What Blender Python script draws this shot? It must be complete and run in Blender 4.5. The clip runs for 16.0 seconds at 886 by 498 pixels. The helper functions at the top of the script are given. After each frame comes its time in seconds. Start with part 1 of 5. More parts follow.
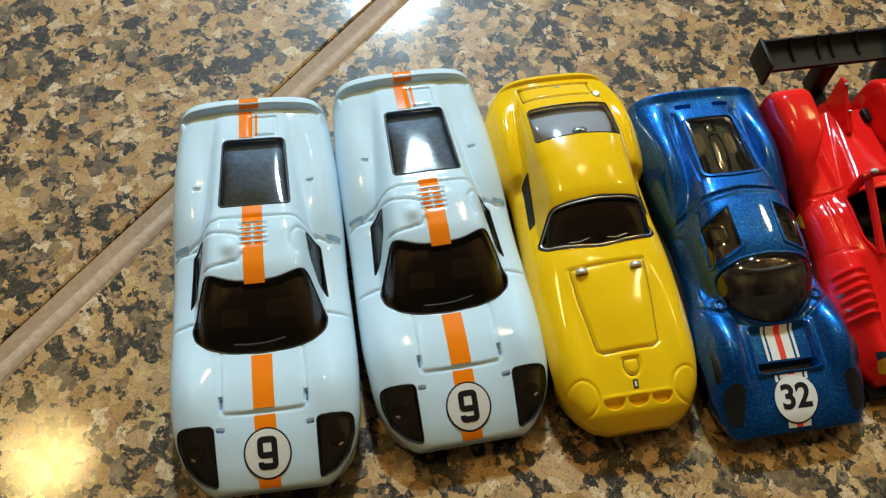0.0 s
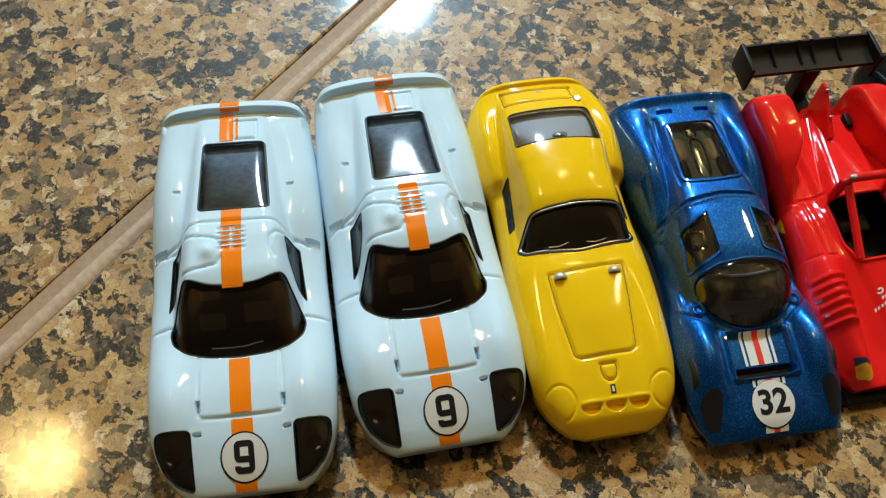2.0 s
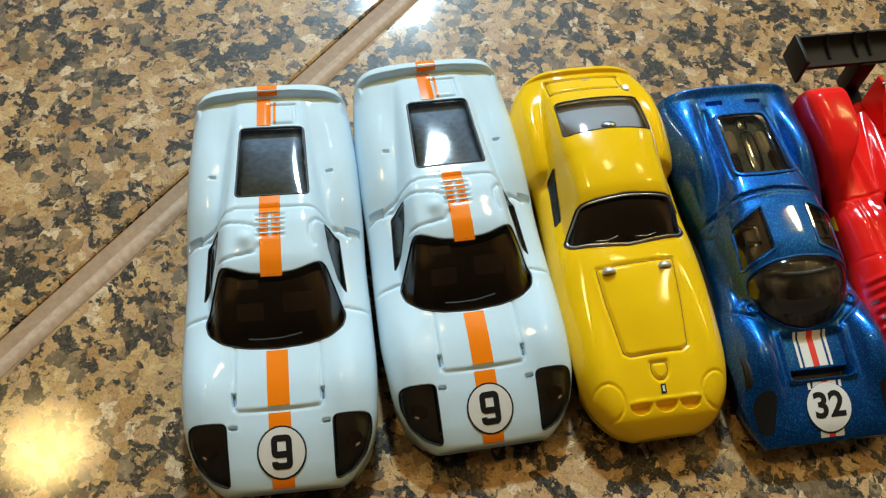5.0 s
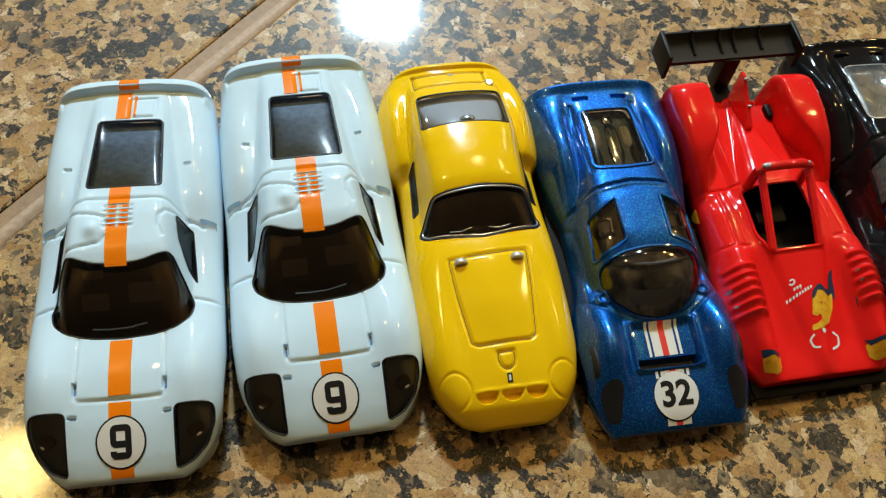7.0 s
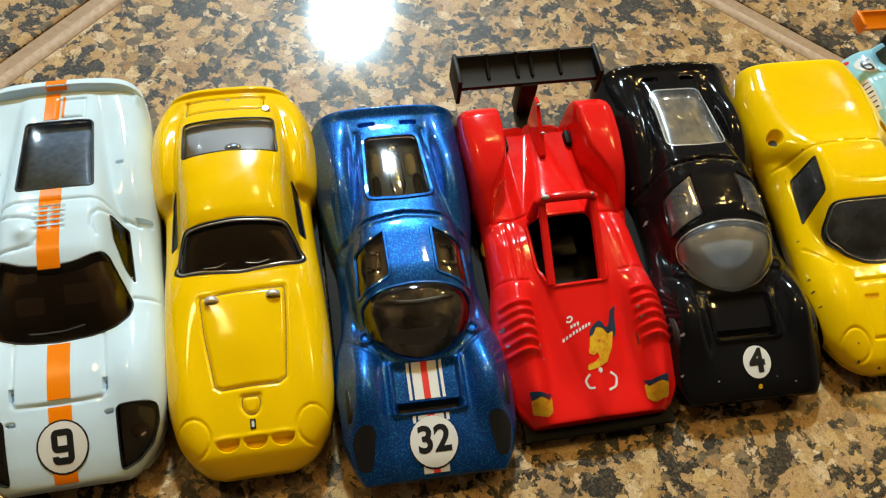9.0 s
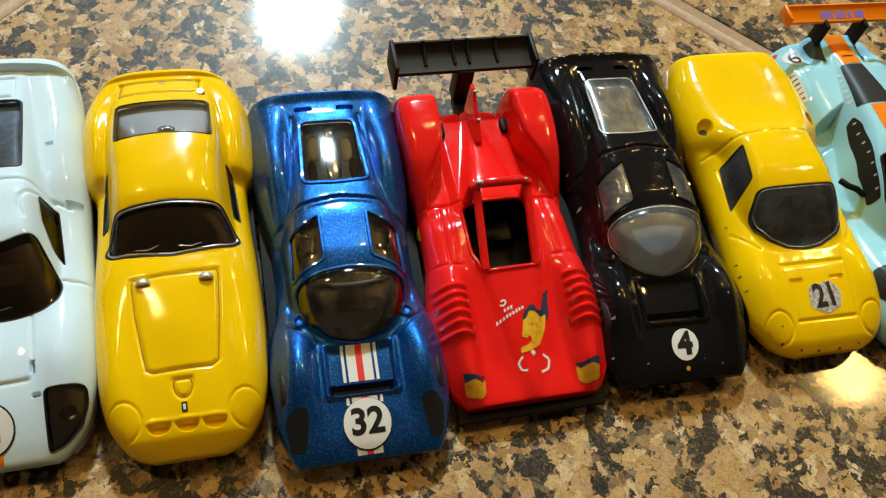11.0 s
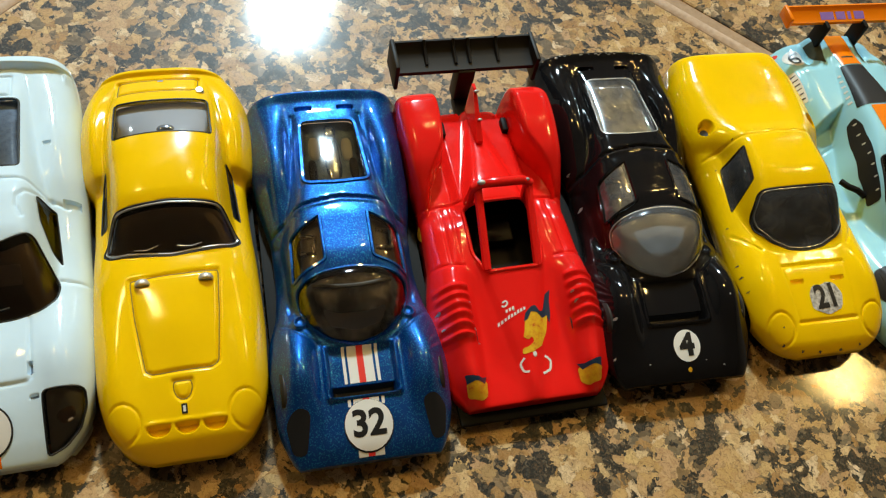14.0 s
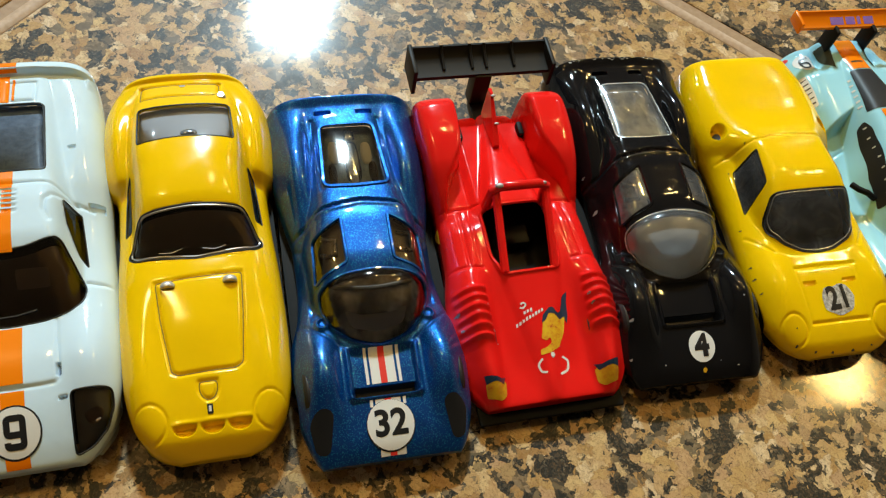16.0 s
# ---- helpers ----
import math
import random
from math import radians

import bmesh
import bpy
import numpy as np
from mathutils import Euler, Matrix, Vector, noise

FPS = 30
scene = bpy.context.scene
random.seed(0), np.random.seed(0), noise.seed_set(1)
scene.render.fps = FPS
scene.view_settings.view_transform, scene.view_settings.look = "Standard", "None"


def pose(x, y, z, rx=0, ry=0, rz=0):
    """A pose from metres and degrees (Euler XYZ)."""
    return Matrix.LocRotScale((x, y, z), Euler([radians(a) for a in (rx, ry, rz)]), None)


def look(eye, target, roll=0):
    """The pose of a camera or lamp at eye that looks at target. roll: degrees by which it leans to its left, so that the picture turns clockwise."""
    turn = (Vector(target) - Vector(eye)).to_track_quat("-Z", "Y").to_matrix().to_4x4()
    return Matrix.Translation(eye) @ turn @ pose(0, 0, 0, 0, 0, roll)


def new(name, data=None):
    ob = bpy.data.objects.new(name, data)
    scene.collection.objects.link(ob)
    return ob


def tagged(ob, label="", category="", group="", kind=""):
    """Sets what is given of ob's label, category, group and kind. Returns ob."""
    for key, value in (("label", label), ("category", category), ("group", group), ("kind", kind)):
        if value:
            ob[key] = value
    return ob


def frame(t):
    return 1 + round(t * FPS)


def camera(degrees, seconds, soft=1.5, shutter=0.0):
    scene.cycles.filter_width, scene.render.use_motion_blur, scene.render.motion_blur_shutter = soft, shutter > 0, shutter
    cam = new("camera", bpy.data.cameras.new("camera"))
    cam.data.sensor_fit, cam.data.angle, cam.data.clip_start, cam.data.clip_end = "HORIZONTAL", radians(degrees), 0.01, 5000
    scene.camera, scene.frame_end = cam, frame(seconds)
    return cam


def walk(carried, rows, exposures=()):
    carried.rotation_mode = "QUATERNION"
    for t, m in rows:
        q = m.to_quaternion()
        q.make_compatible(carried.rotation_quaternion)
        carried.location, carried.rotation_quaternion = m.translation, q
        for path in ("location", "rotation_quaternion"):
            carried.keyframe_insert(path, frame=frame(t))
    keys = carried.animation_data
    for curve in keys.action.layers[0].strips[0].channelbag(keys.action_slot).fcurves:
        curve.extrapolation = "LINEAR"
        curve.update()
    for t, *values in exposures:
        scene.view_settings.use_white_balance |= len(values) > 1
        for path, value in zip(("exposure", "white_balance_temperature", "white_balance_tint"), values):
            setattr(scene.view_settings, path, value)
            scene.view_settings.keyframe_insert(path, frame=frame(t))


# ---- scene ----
cam = camera(52.70, 16.0, soft=1.25)
PATH = [
    (0, (-0.00699, -0.00280, 0.15333), (-0.00735, 0.09560, -0.02079), 5.58),
    (0.5, (-0.00022, -0.00337, 0.15420), (-0.00049, 0.09509, -0.01988), 5.74),
    (1, (-0.00339, -0.00376, 0.15447), (-0.00371, 0.09492, -0.01949), 5.81),
    (1.5, (-0.00163, -0.00332, 0.15529), (-0.00227, 0.09536, -0.01867), 5.66),
    (2, (-0.00366, -0.00188, 0.15404), (-0.00362, 0.09653, -0.02007), 5.98),
    (2.5, (-0.01132, 0.00149, 0.15147), (-0.01143, 0.09969, -0.02277), 5.90),
    (3, (-0.01295, -0.00082, 0.14762), (-0.01290, 0.09734, -0.02664), 6.06),
    (3.5, (-0.01035, -0.00249, 0.15200), (-0.01063, 0.09485, -0.02272), 6.15),
    (4, (-0.00739, 0.00068, 0.14970), (-0.00920, 0.09684, -0.02566), 5.74),
    (4.2, (-0.01035, 0.00143, 0.14778), (-0.01182, 0.09775, -0.02749), 5.96),
    (6.3, (-0.00995, -0.00507, 0.14971), (-0.01118, 0.09430, -0.02386), 6.66),
    (6.5, (-0.00623, -0.00492, 0.14867), (-0.00763, 0.09442, -0.02491), 6.55),
    (7, (0.01309, -0.00240, 0.14837), (0.01481, 0.09868, -0.02419), 7.65),
    (7.5, (0.02854, 0.00379, 0.14765), (0.03081, 0.10552, -0.02453), 7.90),
    (8, (0.04195, 0.01032, 0.14324), (0.04403, 0.11197, -0.02899), 7.75),
    (8.5, (0.05069, 0.00972, 0.14305), (0.05384, 0.11167, -0.02899), 8.29),
    (9, (0.05095, 0.00987, 0.14716), (0.05592, 0.11212, -0.02466), 9.16),
    (9.5, (0.05069, 0.01134, 0.14479), (0.06287, 0.11349, -0.02673), 12.65),
    (9.7, (0.05431, 0.00953, 0.14647), (0.06652, 0.11129, -0.02527), 12.77),
    (11.8, (0.05211, 0.00745, 0.14724), (0.07078, 0.11037, -0.02323), 15.79),
    (12, (0.05052, 0.00781, 0.14712), (0.06940, 0.11068, -0.02336), 15.89),
    (12.5, (0.05117, 0.00673, 0.15005), (0.06976, 0.10979, -0.02034), 15.73),
    (13, (0.05012, 0.00850, 0.14950), (0.06903, 0.11150, -0.02090), 15.87),
    (13.5, (0.04681, 0.00968, 0.14759), (0.06548, 0.11281, -0.02275), 15.78),
    (14, (0.05205, 0.00806, 0.14623), (0.07012, 0.11067, -0.02449), 15.61),
    (14.5, (0.04970, 0.00926, 0.14834), (0.06832, 0.11206, -0.02221), 15.77),
    (15, (0.04803, 0.00869, 0.15016), (0.06623, 0.11152, -0.02041), 15.58),
    (15.5, (0.04588, 0.00683, 0.14921), (0.06416, 0.11006, -0.02111), 15.55),
    (16, (0.04828, 0.00675, 0.14782), (0.06659, 0.10969, -0.02267), 15.65),
]
walk(cam, [(t, look(eye, target, roll)) for t, eye, target, roll in PATH], [(0.0, -0.02, 5800, 1), (3.0, 0.04, 5800, 1), (7.5, 0.09, 6050, 2), (9.0, 0.20, 6350, 3), (12.0, 0.17, 6250, 2), (16.0, 0.17, 6250, 2)])

# ---- light: a kitchen at night, cool ceiling panels ahead and warm downlights overhead ----
world = bpy.data.worlds.new("room_dark")
world.use_nodes = True
world.node_tree.nodes["Background"].inputs[0].default_value = (0.9, 0.8, 0.7, 1)
world.node_tree.nodes["Background"].inputs[1].default_value = 0.02
scene.world = world
CEILING = 1.5


def lamp(name, x, y, size, power, colour, shape="DISK", long=0.0):
    data = bpy.data.lights.new(name, "AREA")
    data.shape, data.size, data.energy, data.color = shape, size, power, colour
    if long:
        data.size_y = long
    ob = new(name, data)
    ob.location = (x, y, CEILING - 0.012)
    return ob


COOL, WARM = (0.76, 0.91, 1.0), (1.0, 0.63, 0.20)
lamp("panel_light", -0.20, 1.66, 0.13, 60, COOL, "RECTANGLE", 0.18)
lamp("downlight", -1.35, 1.95, 0.06, 10, COOL)
lamp("downlight", 1.35, 2.35, 0.05, 4, COOL)
lamp("downlight", -0.69, 0.40, 0.16, 7, WARM)
lamp("downlight", 1.09, 0.81, 0.13, 6, WARM)
lamp("downlight", 0.15, 0.95, 0.07, 2.8, WARM)
lamp("downlight", 0.75, 1.10, 0.07, 2.8, WARM)


# ---- materials ----
def material(name, colour, rough=0.5, metal=0.0, coat=0.0, spec=0.5):
    m = bpy.data.materials.new(name)
    m.use_nodes = True
    b = m.node_tree.nodes["Principled BSDF"]
    b.inputs["Base Color"].default_value = (*colour, 1)
    b.inputs["Roughness"].default_value = rough
    b.inputs["Metallic"].default_value = metal
    b.inputs["Specular IOR Level"].default_value = spec
    b.inputs["Coat Weight"].default_value = coat
    b.inputs["Coat Roughness"].default_value = 0.06
    return m


def node(m, kind, **values):
    n = m.node_tree.nodes.new(kind)
    for key, value in values.items():
        if key in n.inputs:
            n.inputs[key].default_value = value
    return n


def link(m, a, b):
    m.node_tree.links.new(a, b)


def bsdf(m):
    return m.node_tree.nodes["Principled BSDF"]


def ramp(m, stops, fac, mode="LINEAR"):
    r = node(m, "ShaderNodeValToRGB")
    r.color_ramp.interpolation = mode
    els = r.color_ramp.elements
    while len(els) < len(stops):
        els.new(0.5)
    for e, (p, c) in zip(els, stops):
        e.position, e.color = p, (*c, 1)
    link(m, fac, r.inputs["Fac"])
    return r.outputs["Color"]


def mixed(m, fac, a, b):
    n = m.node_tree.nodes.new("ShaderNodeMix")
    n.data_type = "RGBA"
    for slot, v in ((n.inputs[0], fac), (n.inputs[6], a), (n.inputs[7], b)):
        if isinstance(v, tuple):
            slot.default_value = (*v, 1)
        elif isinstance(v, (int, float)):
            slot.default_value = v
        else:
            link(m, v, slot)
    return n.outputs[2]


def maths(m, op, a, b=0.0, c=0.0):
    n = m.node_tree.nodes.new("ShaderNodeMath")
    n.operation = op
    for slot, v in zip(n.inputs, (a, b, c)):
        if isinstance(v, (int, float)):
            slot.default_value = v
        else:
            link(m, v, slot)
    return n.outputs[0]


def object_coords(m, spread=0.0):
    """Object coordinates in metres, shifted by chance for each object."""
    tc = node(m, "ShaderNodeTexCoord")
    if not spread:
        return tc.outputs["Object"]
    info = node(m, "ShaderNodeObjectInfo")
    add = m.node_tree.nodes.new("ShaderNodeVectorMath")
    add.operation = "ADD"
    link(m, tc.outputs["Object"], add.inputs[0])
    link(m, maths(m, "MULTIPLY", info.outputs["Random"], spread), add.inputs[1])
    return add.outputs[0]


def bumped(m, height, strength=0.2, distance=0.0002, base=None):
    n = node(m, "ShaderNodeBump", Strength=strength, Distance=distance)
    link(m, height, n.inputs["Height"])
    link(m, n.outputs["Normal"], bsdf(m).inputs["Normal"])
    return n


def granite():
    m = material("polished_granite", (0.4, 0.27, 0.14), 0.4, 0.0, 0.42, 0.22)
    at = object_coords(m, 7.0)

    def noise_at(scale, detail, rough, vec, distortion=0.0):
        n = node(m, "ShaderNodeTexNoise", Scale=scale, Detail=detail, Roughness=rough, Distortion=distortion)
        link(m, vec, n.inputs["Vector"])
        return n

    def moved(vec, by, much):
        n = m.node_tree.nodes.new("ShaderNodeVectorMath")
        n.operation = "MULTIPLY_ADD"
        link(m, by, n.inputs[0])
        n.inputs[1].default_value = (much, much, much)
        link(m, vec, n.inputs[2])
        return n.outputs[0]

    where = moved(at, noise_at(170.0, 3.0, 0.5, at).outputs["Color"], 0.0042)
    where = moved(where, noise_at(900.0, 3.0, 0.6, at).outputs["Color"], 0.0020)

    def cells(scale):
        v = node(m, "ShaderNodeTexVoronoi", Scale=scale)
        link(m, where, v.inputs["Vector"])
        s = node(m, "ShaderNodeSeparateColor")
        link(m, v.outputs["Color"], s.inputs[0])
        return v.outputs["Position"], s.outputs[0], s.outputs[1], s.outputs[2]

    # grains: tan feldspar, translucent grey quartz and black mica, which clump by a coarse drift
    chip, g1, g2, g3 = cells(430.0)
    spot, s1, s2, s3 = cells(1000.0)
    _, f1, f2, f3 = cells(2600.0)
    drift = noise_at(120.0, 4.0, 0.62, chip).outputs["Fac"]
    ragged = noise_at(300.0, 4.0, 0.7, spot).outputs["Fac"]
    kind = maths(m, "ADD", maths(m, "MULTIPLY", drift, 0.62), maths(m, "MULTIPLY", ragged, 0.38))
    kind = maths(m, "ADD", kind, maths(m, "ADD", maths(m, "MULTIPLY", g1, 0.15), maths(m, "MULTIPLY", s1, 0.06)))
    tan = ramp(m, [(0.0, (0.25, 0.118, 0.032)), (0.18, (0.38, 0.215, 0.066)), (0.4, (0.50, 0.315, 0.12)),
                   (0.6, (0.44, 0.268, 0.145)), (0.78, (0.56, 0.38, 0.155)), (1.0, (0.70, 0.55, 0.37))], g2)
    tan = mixed(m, maths(m, "MULTIPLY", maths(m, "POWER", s2, 2.0), 0.55), tan, (0.34, 0.18, 0.075))
    tan = mixed(m, maths(m, "MULTIPLY", f1, 0.28), tan, (0.66, 0.46, 0.21))
    grey = ramp(m, [(0.0, (0.028, 0.026, 0.020)), (0.5, (0.085, 0.070, 0.045)), (1.0, (0.24, 0.17, 0.10))], s2)
    quartz = maths(m, "ADD", noise_at(85.0, 3.0, 0.6, chip).outputs["Fac"], maths(m, "MULTIPLY", g3, 0.26))
    stone = mixed(m, ramp(m, [(0.735, (0, 0, 0)), (0.75, (0.85,) * 3)], quartz), tan, grey)
    stone = mixed(m, ramp(m, [(0.630, (0, 0, 0)), (0.640, (0.9,) * 3)], kind), stone, grey)
    black = ramp(m, [(0.0, (0.005, 0.007, 0.008)), (0.7, (0.016, 0.018, 0.018)), (0.9, (0.05, 0.046, 0.036)), (1.0, (0.16, 0.13, 0.09))], f3)
    stone = mixed(m, ramp(m, [(0.648, (0, 0, 0)), (0.655, (1, 1, 1))], kind), stone, black)
    for scale, wide, share in ((430.0, 0.05, 0.5), (1000.0, 0.04, 0.35)):
        seam = node(m, "ShaderNodeTexVoronoi", Scale=scale)
        seam.feature = "DISTANCE_TO_EDGE"
        link(m, where, seam.inputs["Vector"])
        crack = ramp(m, [(0.0, (1, 1, 1)), (wide, (0, 0, 0))], seam.outputs["Distance"])
        crack = maths(m, "MULTIPLY", crack, maths(m, "GREATER_THAN", s3 if scale < 900 else f2, 0.45))
        stone = mixed(m, maths(m, "MULTIPLY", crack, share), stone, (0.12, 0.07, 0.032))
    speck = noise_at(560.0, 5.0, 0.68, where).outputs["Fac"]
    stone = mixed(m, ramp(m, [(0.610, (0, 0, 0)), (0.625, (0.9,) * 3)], speck), stone, (0.030, 0.027, 0.022))
    fine = noise_at(2300.0, 3.0, 0.6, where).outputs["Fac"]
    stone = mixed(m, ramp(m, [(0.32, (0.60,) * 3), (0.50, (0, 0, 0))], fine), stone, (0.12, 0.07, 0.03))
    link(m, stone, bsdf(m).inputs["Base Color"])
    haze = noise_at(45.0, 5.0, 0.5, at).outputs["Fac"]
    link(m, ramp(m, [(0.35, (0.06,) * 3), (0.7, (0.11,) * 3)], haze), bsdf(m).inputs["Coat Roughness"])
    link(m, ramp(m, [(0.35, (0.38,) * 3), (0.7, (0.48,) * 3)], speck), bsdf(m).inputs["Roughness"])
    bumped(m, s1, 0.05, 0.00012)
    return m


def paint(name, colour, rough=0.22, flake=0.0, chips=0.0, under=(0.45, 0.44, 0.42), lumps=0.06):
    """Toy enamel with slight unevenness, and chips where it is worn."""
    m = material(name, colour, rough, 0.0, 0.0, 0.4)
    at = object_coords(m)
    n = node(m, "ShaderNodeTexNoise", Scale=140.0, Detail=3.0)
    link(m, at, n.inputs["Vector"])
    c = mixed(m, n.outputs["Fac"], tuple(v * 0.94 for v in colour), tuple(min(1, v * 1.05) for v in colour))
    if flake:
        v = node(m, "ShaderNodeTexVoronoi", Scale=7500.0)
        link(m, at, v.inputs["Vector"])
        s = node(m, "ShaderNodeSeparateColor")
        link(m, v.outputs["Color"], s.inputs[0])
        c = mixed(m, maths(m, "MULTIPLY", maths(m, "GREATER_THAN", s.outputs[0], 0.86), flake), c, (0.04, 0.42, 0.80))
        bsdf(m).inputs["Metallic"].default_value = 0.7
    if chips:
        w = node(m, "ShaderNodeTexNoise", Scale=420.0, Detail=4.0, Roughness=0.65)
        link(m, at, w.inputs["Vector"])
        worn = maths(m, "GREATER_THAN", w.outputs["Fac"], 0.80 - chips)
        c = mixed(m, worn, c, under)
    link(m, c, bsdf(m).inputs["Base Color"])
    r = node(m, "ShaderNodeTexNoise", Scale=300.0, Detail=4.0)
    link(m, at, r.inputs["Vector"])
    link(m, ramp(m, [(0.3, (rough * 0.75,) * 3), (0.75, (rough * 1.35,) * 3)], r.outputs["Fac"]), bsdf(m).inputs["Roughness"])
    if lumps > 0.1:
        r = node(m, "ShaderNodeTexNoise", Scale=480.0, Detail=1.0, Roughness=0.5)
        link(m, at, r.inputs["Vector"])
    bumped(m, r.outputs["Fac"], lumps, 0.0005 if lumps > 0.4 else 0.0004 if lumps > 0.1 else 0.0001)
    return m


def glass(name, tint, gloss=0.03, fog=0.0, ior=1.55):
    """Thin moulded window plastic; fog is a pale film: scratches on grey panes, added brightness on clear ones."""
    m = bpy.data.materials.new(name)
    m.use_nodes = True
    t = m.node_tree
    t.nodes.clear()
    out, mix = t.nodes.new("ShaderNodeOutputMaterial"), t.nodes.new("ShaderNodeMixShader")
    clear, shine, fres = t.nodes.new("ShaderNodeBsdfTransparent"), t.nodes.new("ShaderNodeBsdfGlossy"), t.nodes.new("ShaderNodeFresnel")
    clear.inputs[0].default_value = (*tint, 1)
    shine.inputs["Roughness"].default_value = gloss
    fres.inputs[0].default_value = ior
    t.links.new(fres.outputs[0], mix.inputs[0])
    t.links.new(clear.outputs[0], mix.inputs[1])
    t.links.new(shine.outputs[0], mix.inputs[2])
    if not fog:
        t.links.new(mix.outputs[0], out.inputs[0])
        return m
    worn, dull, rub = t.nodes.new("ShaderNodeMixShader"), t.nodes.new("ShaderNodeBsdfPrincipled"), t.nodes.new("ShaderNodeTexNoise")
    dull.inputs["Base Color"].default_value = (0.70, 0.74, 0.80, 1)
    dull.inputs["Roughness"].default_value = 0.22
    dull.inputs["Metallic"].default_value = 0.25
    rub.inputs["Scale"].default_value, rub.inputs["Detail"].default_value = 260.0, 4.0
    t.links.new(node(m, "ShaderNodeTexCoord").outputs["Object"], rub.inputs["Vector"])
    cloud = ramp(m, [(0.3, (fog * 0.6,) * 3), (0.7, (fog * 1.4,) * 3)], rub.outputs["Fac"])
    t.links.new(cloud, worn.inputs[0])
    t.links.new(mix.outputs[0], worn.inputs[1])
    t.links.new(dull.outputs[0], worn.inputs[2])
    t.links.new(worn.outputs[0], out.inputs[0])
    return m


GRANITE = granite()
GROUT = material("smooth_grout", (0.36, 0.24, 0.16), 0.6)
n = node(GROUT, "ShaderNodeTexNoise", Scale=900.0, Detail=5.0)
link(GROUT, object_coords(GROUT), n.inputs["Vector"])
link(GROUT, ramp(GROUT, [(0.3, (0.29, 0.180, 0.095)), (0.7, (0.37, 0.245, 0.14))], n.outputs["Fac"]), bsdf(GROUT).inputs["Base Color"])
bumped(GROUT, n.outputs["Fac"], 0.3, 0.0002)
PALE_GROUT = material("pale_grout", (0.46, 0.33, 0.23), 0.55)
n = node(PALE_GROUT, "ShaderNodeTexNoise", Scale=700.0, Detail=5.0)
link(PALE_GROUT, object_coords(PALE_GROUT), n.inputs["Vector"])
link(PALE_GROUT, ramp(PALE_GROUT, [(0.3, (0.40, 0.27, 0.17)), (0.7, (0.52, 0.38, 0.27))], n.outputs["Fac"]), bsdf(PALE_GROUT).inputs["Base Color"])
bumped(PALE_GROUT, n.outputs["Fac"], 0.3, 0.0002)
WALL = material("matt_wall_paint", (0.38, 0.33, 0.27), 0.8)
CEIL = material("ceiling_paint", (0.66, 0.63, 0.58), 0.9)
WOOD = material("cabinet_wood", (0.16, 0.08, 0.04), 0.45)
TRIM = material("white_trim", (0.8, 0.8, 0.78), 0.5)
ICE = paint("ice_blue_enamel", (0.64, 0.81, 0.96), 0.07, lumps=0.11)
YELLOW = paint("yellow_enamel", (0.93, 0.585, 0.0), 0.13, lumps=0.07)
WORN_YELLOW = paint("worn_yellow_enamel", (0.93, 0.585, 0.0), 0.09, 0.0, 0.02, lumps=0.12)
RED = paint("red_enamel", (0.80, 0.012, 0.010), 0.12, 0.0, 0.03, lumps=0.12)
BLUE = paint("metallic_blue", (0.0015, 0.062, 0.31), 0.40, 0.45)
bsdf(BLUE).inputs["Coat Weight"].default_value = 1.0
bsdf(BLUE).inputs["Coat Roughness"].default_value = 0.035
BLACK = paint("black_enamel", (0.006, 0.006, 0.007), 0.07, 0.0, 0.01, lumps=0.11)
SKY = paint("sky_blue_enamel", (0.36, 0.68, 0.80), 0.14)
ORANGE = material("orange_print", (0.90, 0.225, 0.001), 0.22, 0, 0.0, 0.35)
WHITE = material("white_print", (0.78, 0.77, 0.74), 0.32, 0, 0.3)
INK = material("black_print", (0.012, 0.012, 0.013), 0.35)
REDINK = material("red_print", (0.75, 0.04, 0.03), 0.35)
GOLD = material("yellow_print", (0.80, 0.50, 0.02), 0.35)
n = node(GOLD, "ShaderNodeTexNoise", Scale=800.0, Detail=5.0, Roughness=0.7)
link(GOLD, object_coords(GOLD), n.inputs["Vector"])
link(GOLD, ramp(GOLD, [(0.42, (0.80, 0.50, 0.02)), (0.60, (0.72, 0.33, 0.015)), (0.68, (0.55, 0.10, 0.02))], n.outputs["Fac"]), bsdf(GOLD).inputs["Base Color"])
NAVY = material("navy_print", (0.012, 0.032, 0.07), 0.35)
VIOLET = material("violet_print", (0.16, 0.07, 0.42), 0.35)
RUBBER = material("tyre_rubber", (0.014, 0.014, 0.015), 0.55)
BASE = material("black_base_plastic", (0.007, 0.007, 0.007), 0.5, spec=0.12)
CABIN = material("interior_plastic", (0.30, 0.25, 0.185), 0.5)
PALE = material("pale_interior_plastic", (0.50, 0.48, 0.44), 0.3)
CHROME = material("chrome_plate", (0.72, 0.78, 0.86), 0.16, 1.0)
SILVER = material("silver_print", (0.62, 0.62, 0.62), 0.35, 0.6)
GASKET = material("dark_window_edge", (0.012, 0.012, 0.013), 0.45, 0, 0, 0.3)
CHIP = material("bare_metal_chip", (0.42, 0.42, 0.41), 0.4, 0.4)
SOOT = material("dark_chip", (0.05, 0.04, 0.03), 0.6)
DUSK = material("dark_grey_plastic", (0.15, 0.155, 0.17), 0.5)
n = node(DUSK, "ShaderNodeTexNoise", Scale=900.0, Detail=5.0, Roughness=0.7)
link(DUSK, object_coords(DUSK), n.inputs["Vector"])
